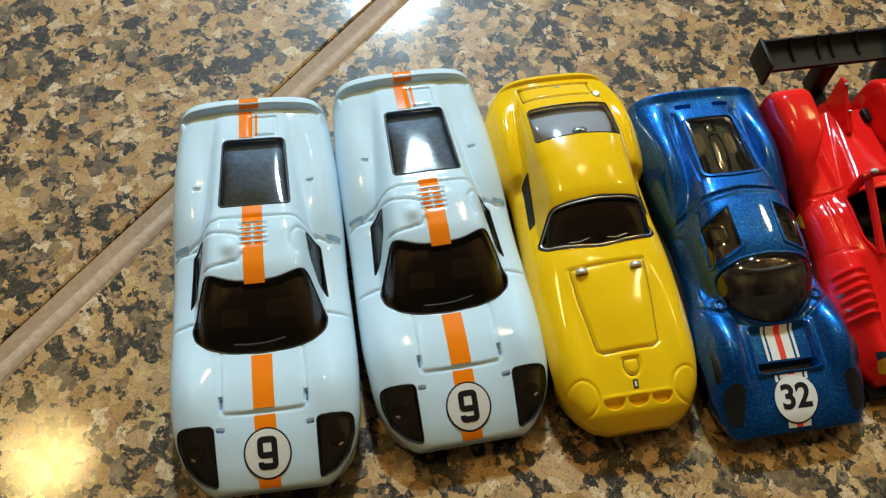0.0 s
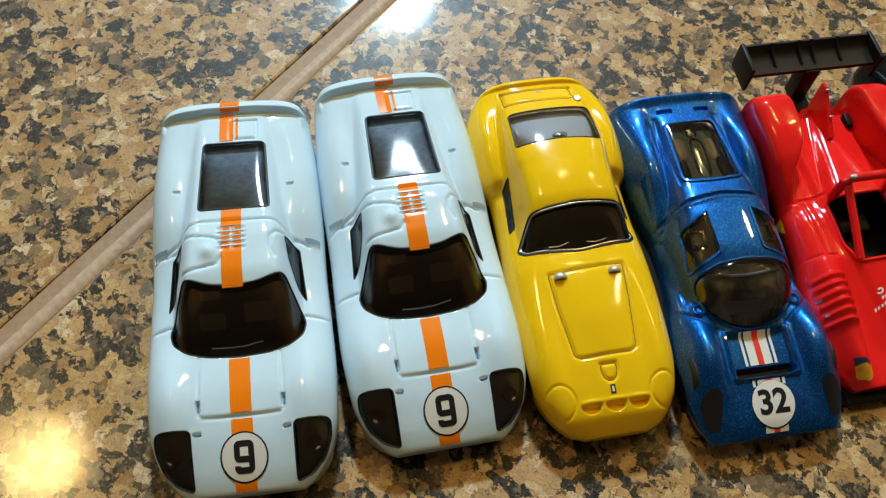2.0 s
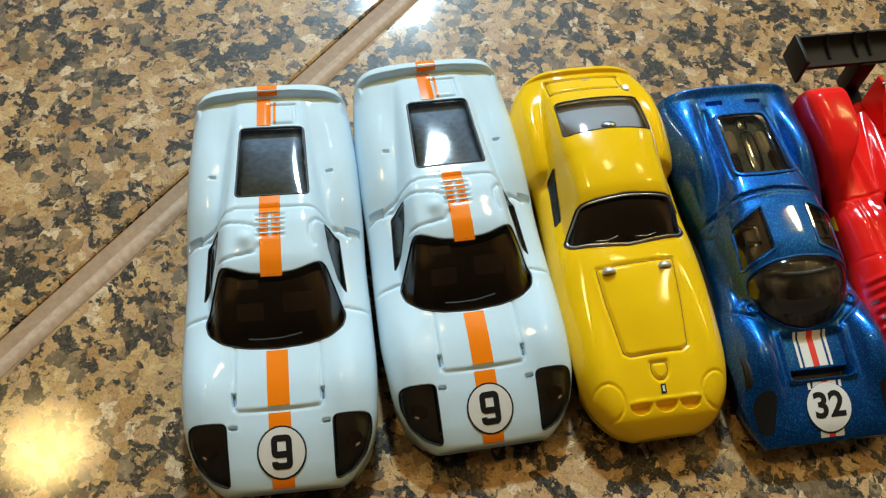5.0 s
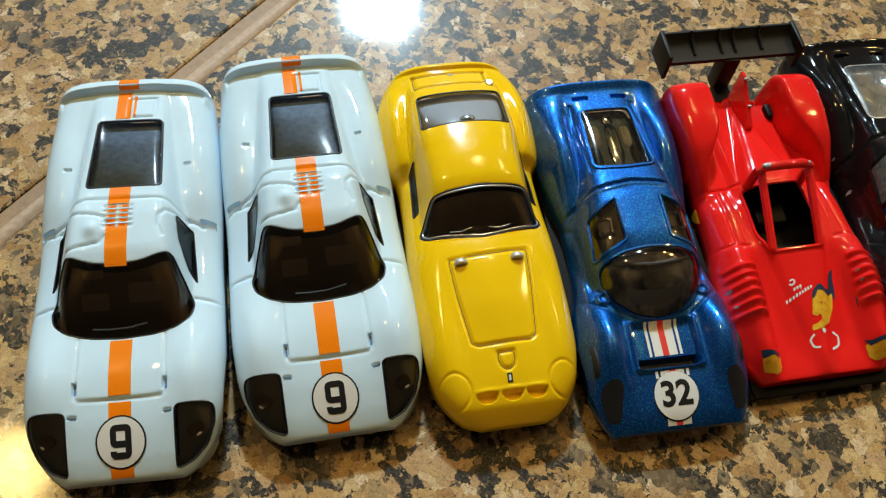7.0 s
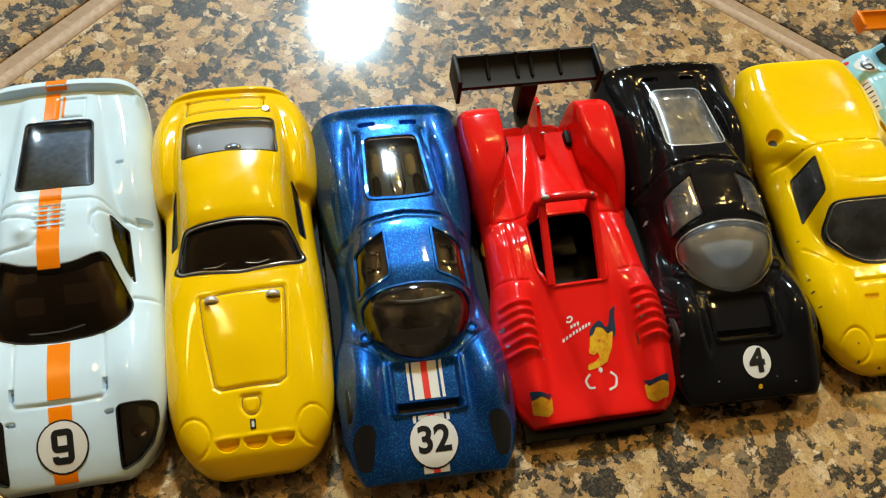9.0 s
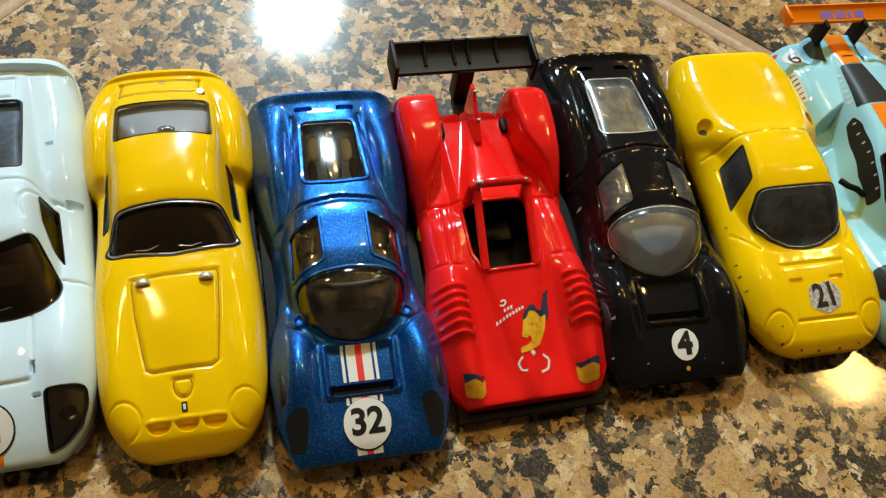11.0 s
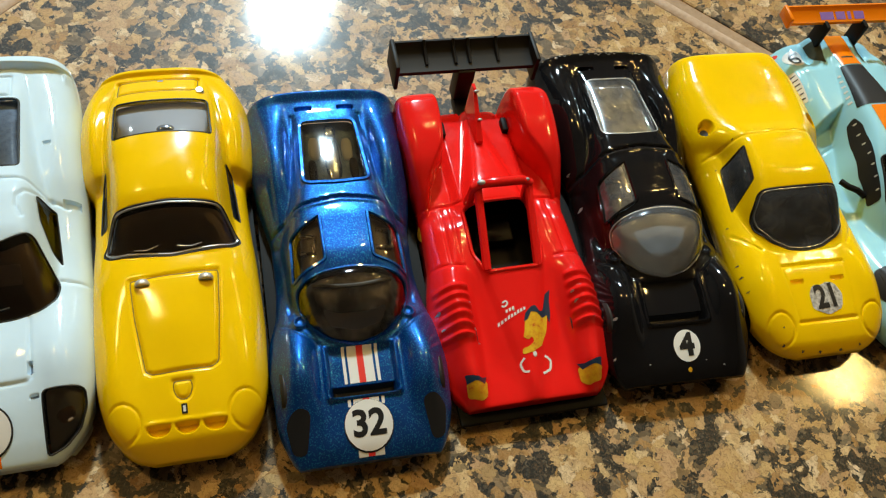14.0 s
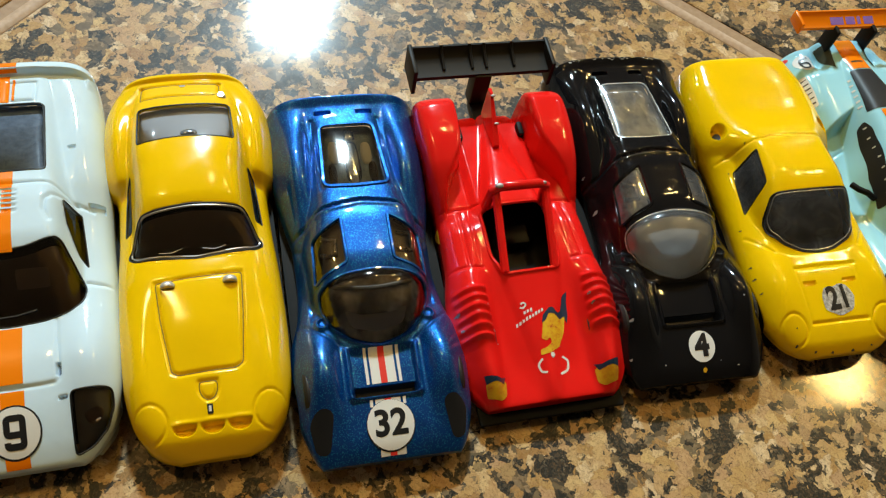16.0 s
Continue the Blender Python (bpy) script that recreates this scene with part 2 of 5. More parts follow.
link(DUSK, ramp(DUSK, [(0.3, (0.09, 0.13, 0.20)), (0.62, (0.20, 0.28, 0.40)), (0.75, (0.36, 0.45, 0.56))], n.outputs["Fac"]), bsdf(DUSK).inputs["Base Color"])
SLATE = material("mid_grey_plastic", (0.55, 0.56, 0.58), 0.5)
TARNISH = material("tarnished_silver", (0.42, 0.40, 0.37), 0.28, 0.8)
def plated(name, colour, rough, depth, across=700.0, along=150.0, metal=0.85, low=0.12):
    """Vacuum-plated plastic with moulded relief that runs along the car; its troughs' shade is painted into the colour.
    """
    m = material(name, colour, rough, metal)
    scale = m.node_tree.nodes.new("ShaderNodeVectorMath")
    scale.operation = "MULTIPLY"
    link(m, object_coords(m), scale.inputs[0])
    scale.inputs[1].default_value = (across, along, 200.0)
    n = node(m, "ShaderNodeTexNoise", Scale=1.0, Detail=2.0, Roughness=0.5)
    link(m, scale.outputs[0], n.inputs["Vector"])
    bumped(m, n.outputs["Fac"], 0.8, depth)
    link(m, ramp(m, [(0.35, tuple(v * low for v in colour)), (0.62, colour)], n.outputs["Fac"]), bsdf(m).inputs["Base Color"])
    return m


SILVERED = plated("silvered_cabin_relief", (0.90, 0.95, 1.0), 0.2, 0.0014, 330.0, 260.0, 0.3, 0.42)
BRIGHT = plated("smooth_silvered_cabin", (0.86, 0.90, 0.93), 0.3, 0.0004, 110.0, 90.0, 0.3, 0.7)
DOMED = plated("plated_cabin_relief", (0.58, 0.53, 0.46), 0.14, 0.0016, 300.0, 260.0, 0.5, 0.2)
RIBBED = plated("dark_plated_relief", (0.62, 0.58, 0.52), 0.2, 0.0014, 800.0, 300.0)
SEAM = material("dark_olive_panel_line", (0.20, 0.12, 0.0), 0.6)
STICKER = material("grubby_sticker", (0.52, 0.48, 0.42), 0.6)
n = node(STICKER, "ShaderNodeTexNoise", Scale=1800.0, Detail=4.0)
link(STICKER, object_coords(STICKER), n.inputs["Vector"])
link(STICKER, ramp(STICKER, [(0.35, (0.26, 0.23, 0.19)), (0.6, (0.58, 0.54, 0.48))], n.outputs["Fac"]), bsdf(STICKER).inputs["Base Color"])
UMBER = material("dark_brown_cabin_plastic", (0.13, 0.098, 0.072), 0.35)
UMBER_LIGHT = material("brown_seat_plastic", (0.32, 0.25, 0.19), 0.35)
SMOKY = material("smoky_lamp_bowl", (0.25, 0.27, 0.25), 0.3)
# grey that varies in patches from dark to pale
MOTTLED = material("mottled_grey_plastic", (0.20, 0.185, 0.16), 0.5)
n = node(MOTTLED, "ShaderNodeTexNoise", Scale=230.0, Detail=5.0, Roughness=0.6, Distortion=1.0)
link(MOTTLED, object_coords(MOTTLED), n.inputs["Vector"])
link(MOTTLED, ramp(MOTTLED, [(0.38, (0.04, 0.038, 0.033)), (0.52, (0.14, 0.13, 0.115)), (0.7, (0.45, 0.43, 0.40))], n.outputs["Fac"]), bsdf(MOTTLED).inputs["Base Color"])
PIT = material("black_cockpit_plastic", (0.006, 0.006, 0.006), 0.5, spec=0.2)
WING = material("moulded_black_plastic", (0.010, 0.0095, 0.009), 0.5, spec=0.25)
SMOKE = glass("smoked_window", (0.88, 0.82, 0.74))
HAZE = glass("hazy_rear_window", (0.76, 0.78, 0.82), 0.06)
FRESH = glass("clear_window", (0.93, 0.92, 0.90), 0.05, 0.0, 1.95)
# pale film mixed in to brighten the black prototype's clear bubble
FOGGED = glass("whitened_clear_window", (0.95, 0.95, 0.95), 0.04, 0.10, 1.9)
OLIVE = material("olive_tinted_plastic", (0.05, 0.055, 0.035), 0.6, spec=0.2)
GREYGLASS = glass("grey_window", (0.45, 0.46, 0.48))
SCRATCHED = glass("scratched_grey_window", (0.56, 0.56, 0.56), 0.06, 0.06)


# ---- the setting ----
def mesh_object(name, bm, mat, parent=None, smooth=True):
    me = bpy.data.meshes.new(name)
    bm.to_mesh(me)
    bm.free()
    if mat:
        me.materials.append(mat)
    if smooth:
        me.shade_smooth()
        me.set_sharp_from_angle(angle=radians(38))
    ob = new(name, me)
    ob.parent = parent
    return ob


def box(bm, x0, y0, z0, x1, y1, z1, bevel=0.0):
    made = bmesh.ops.create_cube(bm, size=1)["verts"]
    bmesh.ops.scale(bm, vec=(x1 - x0, y1 - y0, z1 - z0), verts=made)
    bmesh.ops.translate(bm, vec=((x0 + x1) / 2, (y0 + y1) / 2, (z0 + z1) / 2), verts=made)
    if bevel:
        edges = list({e for v in made for e in v.link_edges})
        bmesh.ops.bevel(bm, geom=edges, offset=bevel, segments=2, profile=0.5, affect="EDGES")
    return made


def slab(name, x0, y0, z0, x1, y1, z1, mat, label, category):
    bm = bmesh.new()
    box(bm, x0, y0, z0, x1, y1, z1)
    ob = mesh_object(name, bm, mat, None, False)
    return tagged(ob, label, category, kind="structure")


FLOOR = -0.92
slab("floor", -2.6, -2.2, FLOOR - 0.1, 2.6, 3.2, FLOOR, WOOD, "dark brown kitchen floor below the counter", "floor")
slab("wall_north", -2.7, 3.2, FLOOR - 0.1, 2.7, 3.3, CEILING + 0.1, WALL, "plain beige painted kitchen wall", "wall")
slab("wall_south", -2.7, -2.3, FLOOR - 0.1, 2.7, -2.2, CEILING + 0.1, WALL, "plain beige painted kitchen wall", "wall")
slab("wall_west", -2.7, -2.2, FLOOR - 0.1, -2.6, 3.2, CEILING + 0.1, WALL, "plain beige painted kitchen wall", "wall")
slab("wall_east", 2.6, -2.2, FLOOR - 0.1, 2.7, 3.2, CEILING + 0.1, WALL, "plain beige painted kitchen wall", "wall")
slab("ceiling", -2.6, -2.2, CEILING, 2.6, 3.2, CEILING + 0.1, CEIL, "plain white painted kitchen ceiling", "ceiling")

# granite tile counter, its joints turned 59 degrees to the row of cars
TURN = 58.8
counter = new("counter")
counter.matrix_basis = pose(0.0238, 0.2297, 0, 0, 0, TURN - 90)
tagged(counter, "kitchen counter of polished tan and black granite tiles with brown grout", "counter", kind="structure")
bm = bmesh.new()
box(bm, -0.93, -0.93, -0.030, 0.93, 0.93, -0.0005)
bed = mesh_object("grout_bed", bm, GROUT, counter, False)
bm = bmesh.new()
box(bm, -0.85, -0.85, FLOOR, 0.85, 0.85, -0.030)
mesh_object("base_cabinet", bm, WOOD, counter, False)
TILE, GAP = 0.305, 0.0058


def grout_bead(turned, k):
    """A rounded bead of grout that leans against one side of a joint, its other edge uneven."""
    rnd = random.Random(40 + k + 10 * turned)
    bm, rows, wander = bmesh.new(), [], 0.0
    for i in range(241):
        along = -0.915 + 1.83 * i / 240
        wander = 0.8 * wander + rnd.uniform(-0.00016, 0.00016)
        wide = 0.0031 + wander
        row = []
        for u, h in ((0, -0.0012), (0.02, 0.0), (0.3, 0.0005), (0.6, 0.0005), (0.9, 0.0002), (1.0, -0.0006)):
            across = k * TILE + GAP / 2 - 0.0002 - u * wide
            row.append(bm.verts.new((across, along, h - 0.0004) if not turned else (along, -across, h - 0.0004)))
        rows.append(row)
    for a, b in zip(rows[:-1], rows[1:]):
        for q in range(5):
            bm.faces.new((a[q], a[q + 1], b[q + 1], b[q]))
    bmesh.ops.recalc_face_normals(bm, faces=bm.faces)
    if sum(f.normal.z for f in bm.faces) < 0:
        bmesh.ops.reverse_faces(bm, faces=bm.faces)
    return mesh_object("grout_line", bm, PALE_GROUT, counter)


for k in range(-2, 3):
    grout_bead(False, k)
    grout_bead(True, k)
bm = bmesh.new()
box(bm, -TILE / 2 + GAP / 2, -TILE / 2 + GAP / 2, -0.010, TILE / 2 - GAP / 2, TILE / 2 - GAP / 2, 0.0, 0.0007)
tile_mesh = bpy.data.meshes.new("tile")
bm.to_mesh(tile_mesh)
bm.free()
tile_mesh.materials.append(GRANITE)
for i in range(-3, 3):
    for j in range(-3, 3):
        t = new("tile", tile_mesh)
        t.parent = counter
        t.location = ((i + 0.5) * TILE, (j + 0.5) * TILE, random.uniform(-0.00015, 0.00015) if (i, j) != (0, -1) else 0)


def ceiling_lamp(x, y, rx, ry, label, disc=True):
    """The trim round a ceiling lamp."""
    bm = bmesh.new()
    n = 40 if disc else 4
    rings = []
    for r, z in ((1.0, 0.0), (1.0, -0.012), (1.16, -0.012), (1.22, 0.0)):
        ring = []
        for k in range(n):
            a = 2 * math.pi * (k + (0 if disc else 0.5)) / n
            s = 1.0 if disc else math.sqrt(2)
            ring.append(bm.verts.new((rx * r * s * math.cos(a), ry * r * s * math.sin(a), z)))
        rings.append(ring)
    for a, b in zip(rings[:-1], rings[1:]):
        for k in range(n):
            bm.faces.new((a[k], a[(k + 1) % n], b[(k + 1) % n], b[k]))
    ob = mesh_object("ceiling_lamp", bm, TRIM)
    ob.location = (x, y, CEILING)
    return tagged(ob, label, "ceiling lamp", "ceiling lamps")


ceiling_lamp(-0.20, 1.66, 0.07, 0.095, "white framed cool ceiling light panel, switched on", False)
ceiling_lamp(-1.35, 1.95, 0.035, 0.035, "round recessed cool ceiling downlight, switched on")
ceiling_lamp(1.35, 2.35, 0.035, 0.035, "round recessed cool ceiling downlight, switched on")
ceiling_lamp(-0.69, 0.40, 0.068, 0.068, "round recessed warm ceiling downlight, switched on")
ceiling_lamp(1.09, 0.81, 0.068, 0.068, "round recessed warm ceiling downlight, switched on")
ceiling_lamp(0.15, 0.95, 0.038, 0.038, "round recessed warm ceiling downlight, switched on")
ceiling_lamp(0.75, 1.10, 0.038, 0.038, "round recessed warm ceiling downlight, switched on")


# ---- forms: every toy car's top surface in millimetres, x across, y from nose (minus) to tail ----
def curve(*keys):
    """A smooth curve through (y, value) keys that does not overshoot."""
    ky = np.array([k[0] for k in keys], float)
    kv = np.array([k[1] for k in keys], float)
    h, d = np.diff(ky), np.diff(kv) / np.diff(ky)
    m = np.zeros(len(ky))
    m[0], m[-1] = d[0], d[-1]
    for i in range(1, len(ky) - 1):
        if d[i - 1] * d[i] > 0:
            a, b = 2 * h[i] + h[i - 1], h[i] + 2 * h[i - 1]
            m[i] = (a + b) / (a / d[i - 1] + b / d[i])

    def at(y):
        y = np.clip(np.asarray(y, float), ky[0], ky[-1])
        i = np.clip(np.searchsorted(ky, y) - 1, 0, len(ky) - 2)
        s = (y - ky[i]) / h[i]
        return ((1 + 2 * s) * (1 - s) ** 2 * kv[i] + s * (1 - s) ** 2 * h[i] * m[i]
                + s * s * (3 - 2 * s) * kv[i + 1] + s * s * (s - 1) * h[i] * m[i + 1])
    return at


def smax(a, b, k):
    """The higher of two surfaces, blended over k millimetres."""
    h = np.clip(0.5 + 0.5 * (a - b) / k, 0, 1)
    return b + (a - b) * h + k * h * (1 - h)


def bump(x, y, cx, cy, rx, ry, h):
    return h * np.exp(-((x - cx) / rx) ** 2 - ((y - cy) / ry) ** 2)


def step(a, b, v):
    t = np.clip((v - a) / (b - a), 0, 1)
    return t * t * (3 - 2 * t)


def groove(x, y, line, depth=0.3, wide=0.28):
    """A panel gap along a polyline."""
    d2 = np.full(np.shape(x), 1e9)
    for (ax, ay), (bx, by) in zip(line[:-1], line[1:]):
        ex, ey = bx - ax, by - ay
        t = np.clip(((x - ax) * ex + (y - ay) * ey) / (ex * ex + ey * ey), 0, 1)
        d2 = np.minimum(d2, (x - ax - t * ex) ** 2 + (y - ay - t * ey) ** 2)
    return -depth * np.exp(-d2 / wide ** 2)


def mid_of(a, b):
    return (a + b) / 2


class Form:
    """A body: nose and tail, half width, sill and top surface."""

    def __init__(self, nose, tail, half, sill, top, edge=4.0, end=10.0, endw=0.0):
        self.nose, self.tail, self.half, self.sill, self.top = nose, tail, half, sill, top
        self.edge, self.end, self.low = edge, end, float(sill(mid_of(nose, tail)))

    def z(self, x, y):
        x, y = np.asarray(x, float), np.asarray(y, float)
        mid, long = (self.nose + self.tail) / 2, (self.tail - self.nose) / 2
        u = np.clip(np.abs(x) / self.half(y), 0, 1)
        v = np.clip(np.abs(y - mid) / long, 0, 1)
        edge = self.edge(y) if callable(self.edge) else self.edge
        lift = (1 - u ** edge) ** (1 / edge) * (1 - v ** self.end) ** (1 / self.end)
        return self.low + (self.top(x, y) - self.low) * lift

    def reach(self, y):
        """The half width at the body's lower edge, drawn in where the wheels are cut out."""
        h, e = self.half(y), self.edge(y) if callable(self.edge) else self.edge
        share = np.clip((self.sill(y) - self.low) / (self.top(0.93 * h, y) - self.low), 0, 0.95)
        return h * (1 - share ** e) ** (1 / e)


def arches(base, high, front, rear, r):
    """The sill's height, raised over the two axles."""
    def at(y):
        y = np.asarray(y, float)
        out = np.full(y.shape, float(base))
        for a in (front, rear):
            out = np.maximum(out, base + (high - base) * np.sqrt(np.clip(1 - ((y - a) / r) ** 2, 0, 1)))
        return out
    return at


# the two endurance coupes
COUPE_HALF = curve((-35, 8.2), (-34, 10.2), (-32, 12.2), (-28, 14.6), (-23, 15.8), (-15, 16.2), (-6, 16.0), (4, 15.7), (13, 15.8), (22, 15.7), (30, 15.2), (36, 14.6), (39.2, 13.8))
COUPE_DECK = curve((-35, 5.4), (-31, 7.6), (-25, 9.9), (-18, 11.2), (-12, 11.4), (-4, 11.2), (6, 11.6), (14, 13.6), (24, 14.4), (31, 14.4), (36, 14.4), (38.5, 14.4))
COUPE_ROOF = curve((-35, 0), (-17, 7.0), (-12.6, 10.6), (-8, 14.6), (-3, 17.6), (1, 18.7), (6, 18.8), (12, 17.9), (20, 16.9), (28.5, 15.9), (33, 15.2), (38.5, 14))
COUPE_CABIN = curve((-35, 8), (-13, 9.6), (-6, 9.0), (0, 8.2), (6, 8.0), (12, 7.6), (24, 7.0), (38, 6.6))
COUPE_LINES = [[(-6.8, -12.6), (-7.0, -22.4), (-6.4, -22.9), (0, -23.1), (6.4, -22.9), (7.0, -22.4), (6.9, -12.6)], [(-16, -6.8), (-11.5, -6.3)], [(16, -6.8), (11.5, -6.3)],
               [(0.3, 34.2), (4.6, 34.2), (4.6, 29.4), (0.3, 29.4), (0.3, 34.2)],
               [(-9.6, 9.6), (-7.4, 9.9), (-5.8, 10.2), (7.6, 9.9), (10.2, 8.6), (13, 7.4)], [(-15, 6.8), (-11.8, 8.2), (-9.6, 9.6)],
               [(-8.6, 0.6), (-5.1, 0.9), (-2.6, 1.4), (-1.9, 2.6)], [(-1.9, 5.2), (-2.8, 6.4), (-4.2, 6.9), (-7.3, 7.4), (-9.6, 8.0), (-12.5, 7.4)],
               [(10.6, 8.4), (7.6, 7.4), (6.6, 6.2), (6.5, 4.2), (7.2, 2.4)]]


def coupe_top(x, y):
    a = np.abs(x)
    z = COUPE_DECK(y)
    z = z + bump(a, y, 11.8, -20, 3.6, 7.8, 1.8) + bump(a, y, 12.5, 19, 4.0, 12, 0.9)
    z = z - bump(a, y, 8.8, 20, 1.6, 10, 0.5)
    cabin = COUPE_ROOF(y) - 1.5 * np.log1p(np.exp((a - COUPE_CABIN(y)) * 1.7))
    z = smax(z, cabin, 1.0)
    z = z + 1.8 * step(36.0, 36.8, y) + 1.3 * step(12.6, 13.4, a) * step(33, 36, y) * step(36.4, 35.6, y)
    z = z + 0.25 * step(7.0, 6.4, a) * step(-23.3, -22.6, y) * step(-12, -18, y)
    z = z + bump(x, y, -4.0, 3.8, 1.25, 1.5, 0.9)
    for k, line in enumerate(COUPE_LINES):
        z = z + groove(x, y, line, 0.20 if k == 0 else 0.40, 0.31)
    for k in range(5):
        z = z + groove(x, y, [(-2.2, 4.3 + k * 1.0), (2.2, 4.3 + k * 1.0)], 0.35, 0.26)
    for sx in (-1, 1):
        z = z - 1.2 * step(1.35, 1.1, np.abs(x - sx * 13.6)) * step(0.75, 0.5, np.abs(y - 8.2))
        z = z - 0.5 * step(0.75, 0.45, np.abs(x - sx * 7.3)) * step(0.4, 0.2, np.abs(y + 25.4))
        z = z - 0.7 * step(0.4, 0.2, np.abs(x - sx * 7.0)) * step(1.1, 0.8, np.abs(y + 21.0))
        z = z - 0.5 * step(0.75, 0.45, np.abs(x - sx * 10.3)) * step(0.45, 0.2, np.abs(y - 19.5))
    return z


COUPE = Form(-34.6, 39.2, COUPE_HALF, arches(3.3, 7.0, -20.5, 22, 6.0), coupe_top, 4.2, 18)

# the front-engined grand tourer
TOURER_HALF = curve((-36, 5.4), (-35, 8.0), (-33, 10.2), (-29, 12.4), (-22, 13.6), (-14, 13.8), (-4, 13.6), (4, 13.2), (10, 13.1), (12.4, 13.3), (14.2, 14.7), (17, 15.3), (22, 15.5), (28, 15.1), (33, 13.6), (36.6, 11.2))
TOURER_DECK = curve((-36, 5.6), (-33, 8.4), (-29, 9.8), (-22, 11.2), (-14, 12.6), (-6, 13.4), (4, 12.6), (14, 13.0), (24, 13.8), (31, 14.2), (34, 14.4), (36.6, 15.2))
TOURER_ROOF = curve((-36, 0), (-9, 8.0), (-4.5, 12.2), (-1.5, 15.2), (2.5, 18.4), (6, 19.7), (10, 19.95), (14, 19.8), (18, 19.45), (22, 18.8), (26, 17.7), (31, 15.6), (36, 13.6))
TOURER_CABIN = curve((-36, 9), (-5, 10.4), (0, 9.6), (5, 8.6), (12, 8.8), (20, 9.2), (28, 8.8), (36, 7.6))
HOOD = [(-7.0, -7.6), (7.0, -7.0), (6.6, -14), (5.8, -22.4), (4.6, -23.2), (-4.4, -23.4), (-5.4, -22.8), (-6.6, -14), (-7.0, -7.6)]
TOURER_LINES = [HOOD, [(-7.4, 33.2), (6.6, 33.2)], [(-7.6, 29.0), (5.2, 29.0)], [(-7.4, 33.2), (-7.6, 29.0)], [(6.6, 33.2), (6.4, 30.4)],
                [(-1.4, -24.9), (1.4, -24.9), (1.4, -26.3), (1.0, -27.2), (0.4, -27.7), (-0.4, -27.7), (-1.0, -27.2), (-1.4, -26.3), (-1.4, -24.9)]]
LAMP_RING = [(2.7 * math.cos(0.42 * k), 2.9 * math.sin(0.42 * k)) for k in range(16)]


def tourer_top(x, y):
    a = np.abs(x)
    z = TOURER_DECK(y) + bump(a, y, 10.4, -23, 3.4, 9, 1.2) + bump(a, y, 12.8, 22.0, 2.6, 8.5, 2.4) * step(11.8, 14.2, y + 0.35 * (a - 12)) - bump(a, y, 11.6, 12.2, 1.2, 1.6, 1.4)
    z = z - bump(a, y, 7.0, -20, 1.8, 10, 0.45) + bump(x, y, 0, -16, 4.4, 9, 0.7)
    cabin = TOURER_ROOF(y) - 0.009 * a * a - 1.7 * np.log1p(np.exp((a - TOURER_CABIN(y)) * 1.9))
    z = smax(z, cabin, 0.8)
    z = z + 0.8 * step(34.4, 35.2, y) * step(13, 10, a)
    for line in TOURER_LINES:
        z = z + groove(x, y, line, 0.40, 0.31)
    z = z + groove(a, y, [(9.4 + px, -30.2 + py) for px, py in LAMP_RING], 0.25, 0.25)
    for cx in (-4.1, 0.2, 4.4):
        z = z - 1.5 * step(1.0, 0.55, ((x - cx) / 1.95) ** 2 + ((y + 31.2) / 1.7) ** 2) * step(-31.0, -31.3, y) * step(-33.4, -31.6, y)
        z = z + 0.25 * np.exp(-((x - cx) / 1.7) ** 2 - ((y + 30.8) / 0.35) ** 2)
    return z


TOURER = Form(-36, 36.6, TOURER_HALF, arches(3.7, 7.0, -21, 19.5, 6.0), tourer_top, 3.4, 12)

# the two curvy closed prototypes
PROTO_HALF = curve((-34, 11.0), (-33, 12.0), (-31, 13.1), (-26, 14.6), (-19, 15.2), (-13, 14.7), (-7, 13.0), (0, 12.4), (6, 12.5), (11, 13.4), (18, 14.6), (25, 15.2), (32, 15.2), (35, 14.8), (36.4, 14.2))
PROTO_DECK = curve((-34, 4.6), (-31, 6.4), (-26, 8.0), (-20, 9.2), (-14, 9.8), (-6, 10.0), (4, 10.2), (14, 10.8), (24, 11.6), (31, 12.0), (34.0, 12.4), (36.4, 14.0))
PROTO_ROOF = curve((-34, 0), (-18, 6.0), (-15, 9.4), (-10, 12.6), (-5, 15.2), (0, 16.2), (6, 16.2), (14, 15.0), (22, 13.8), (29, 12.8), (36, 11.6))
PROTO_CABIN = curve((-34, 3.0), (-17, 4.0), (-12, 6.8), (-5, 8.6), (2, 8.6), (8, 8.0), (12, 7.2), (24, 6.4), (36, 6.0))


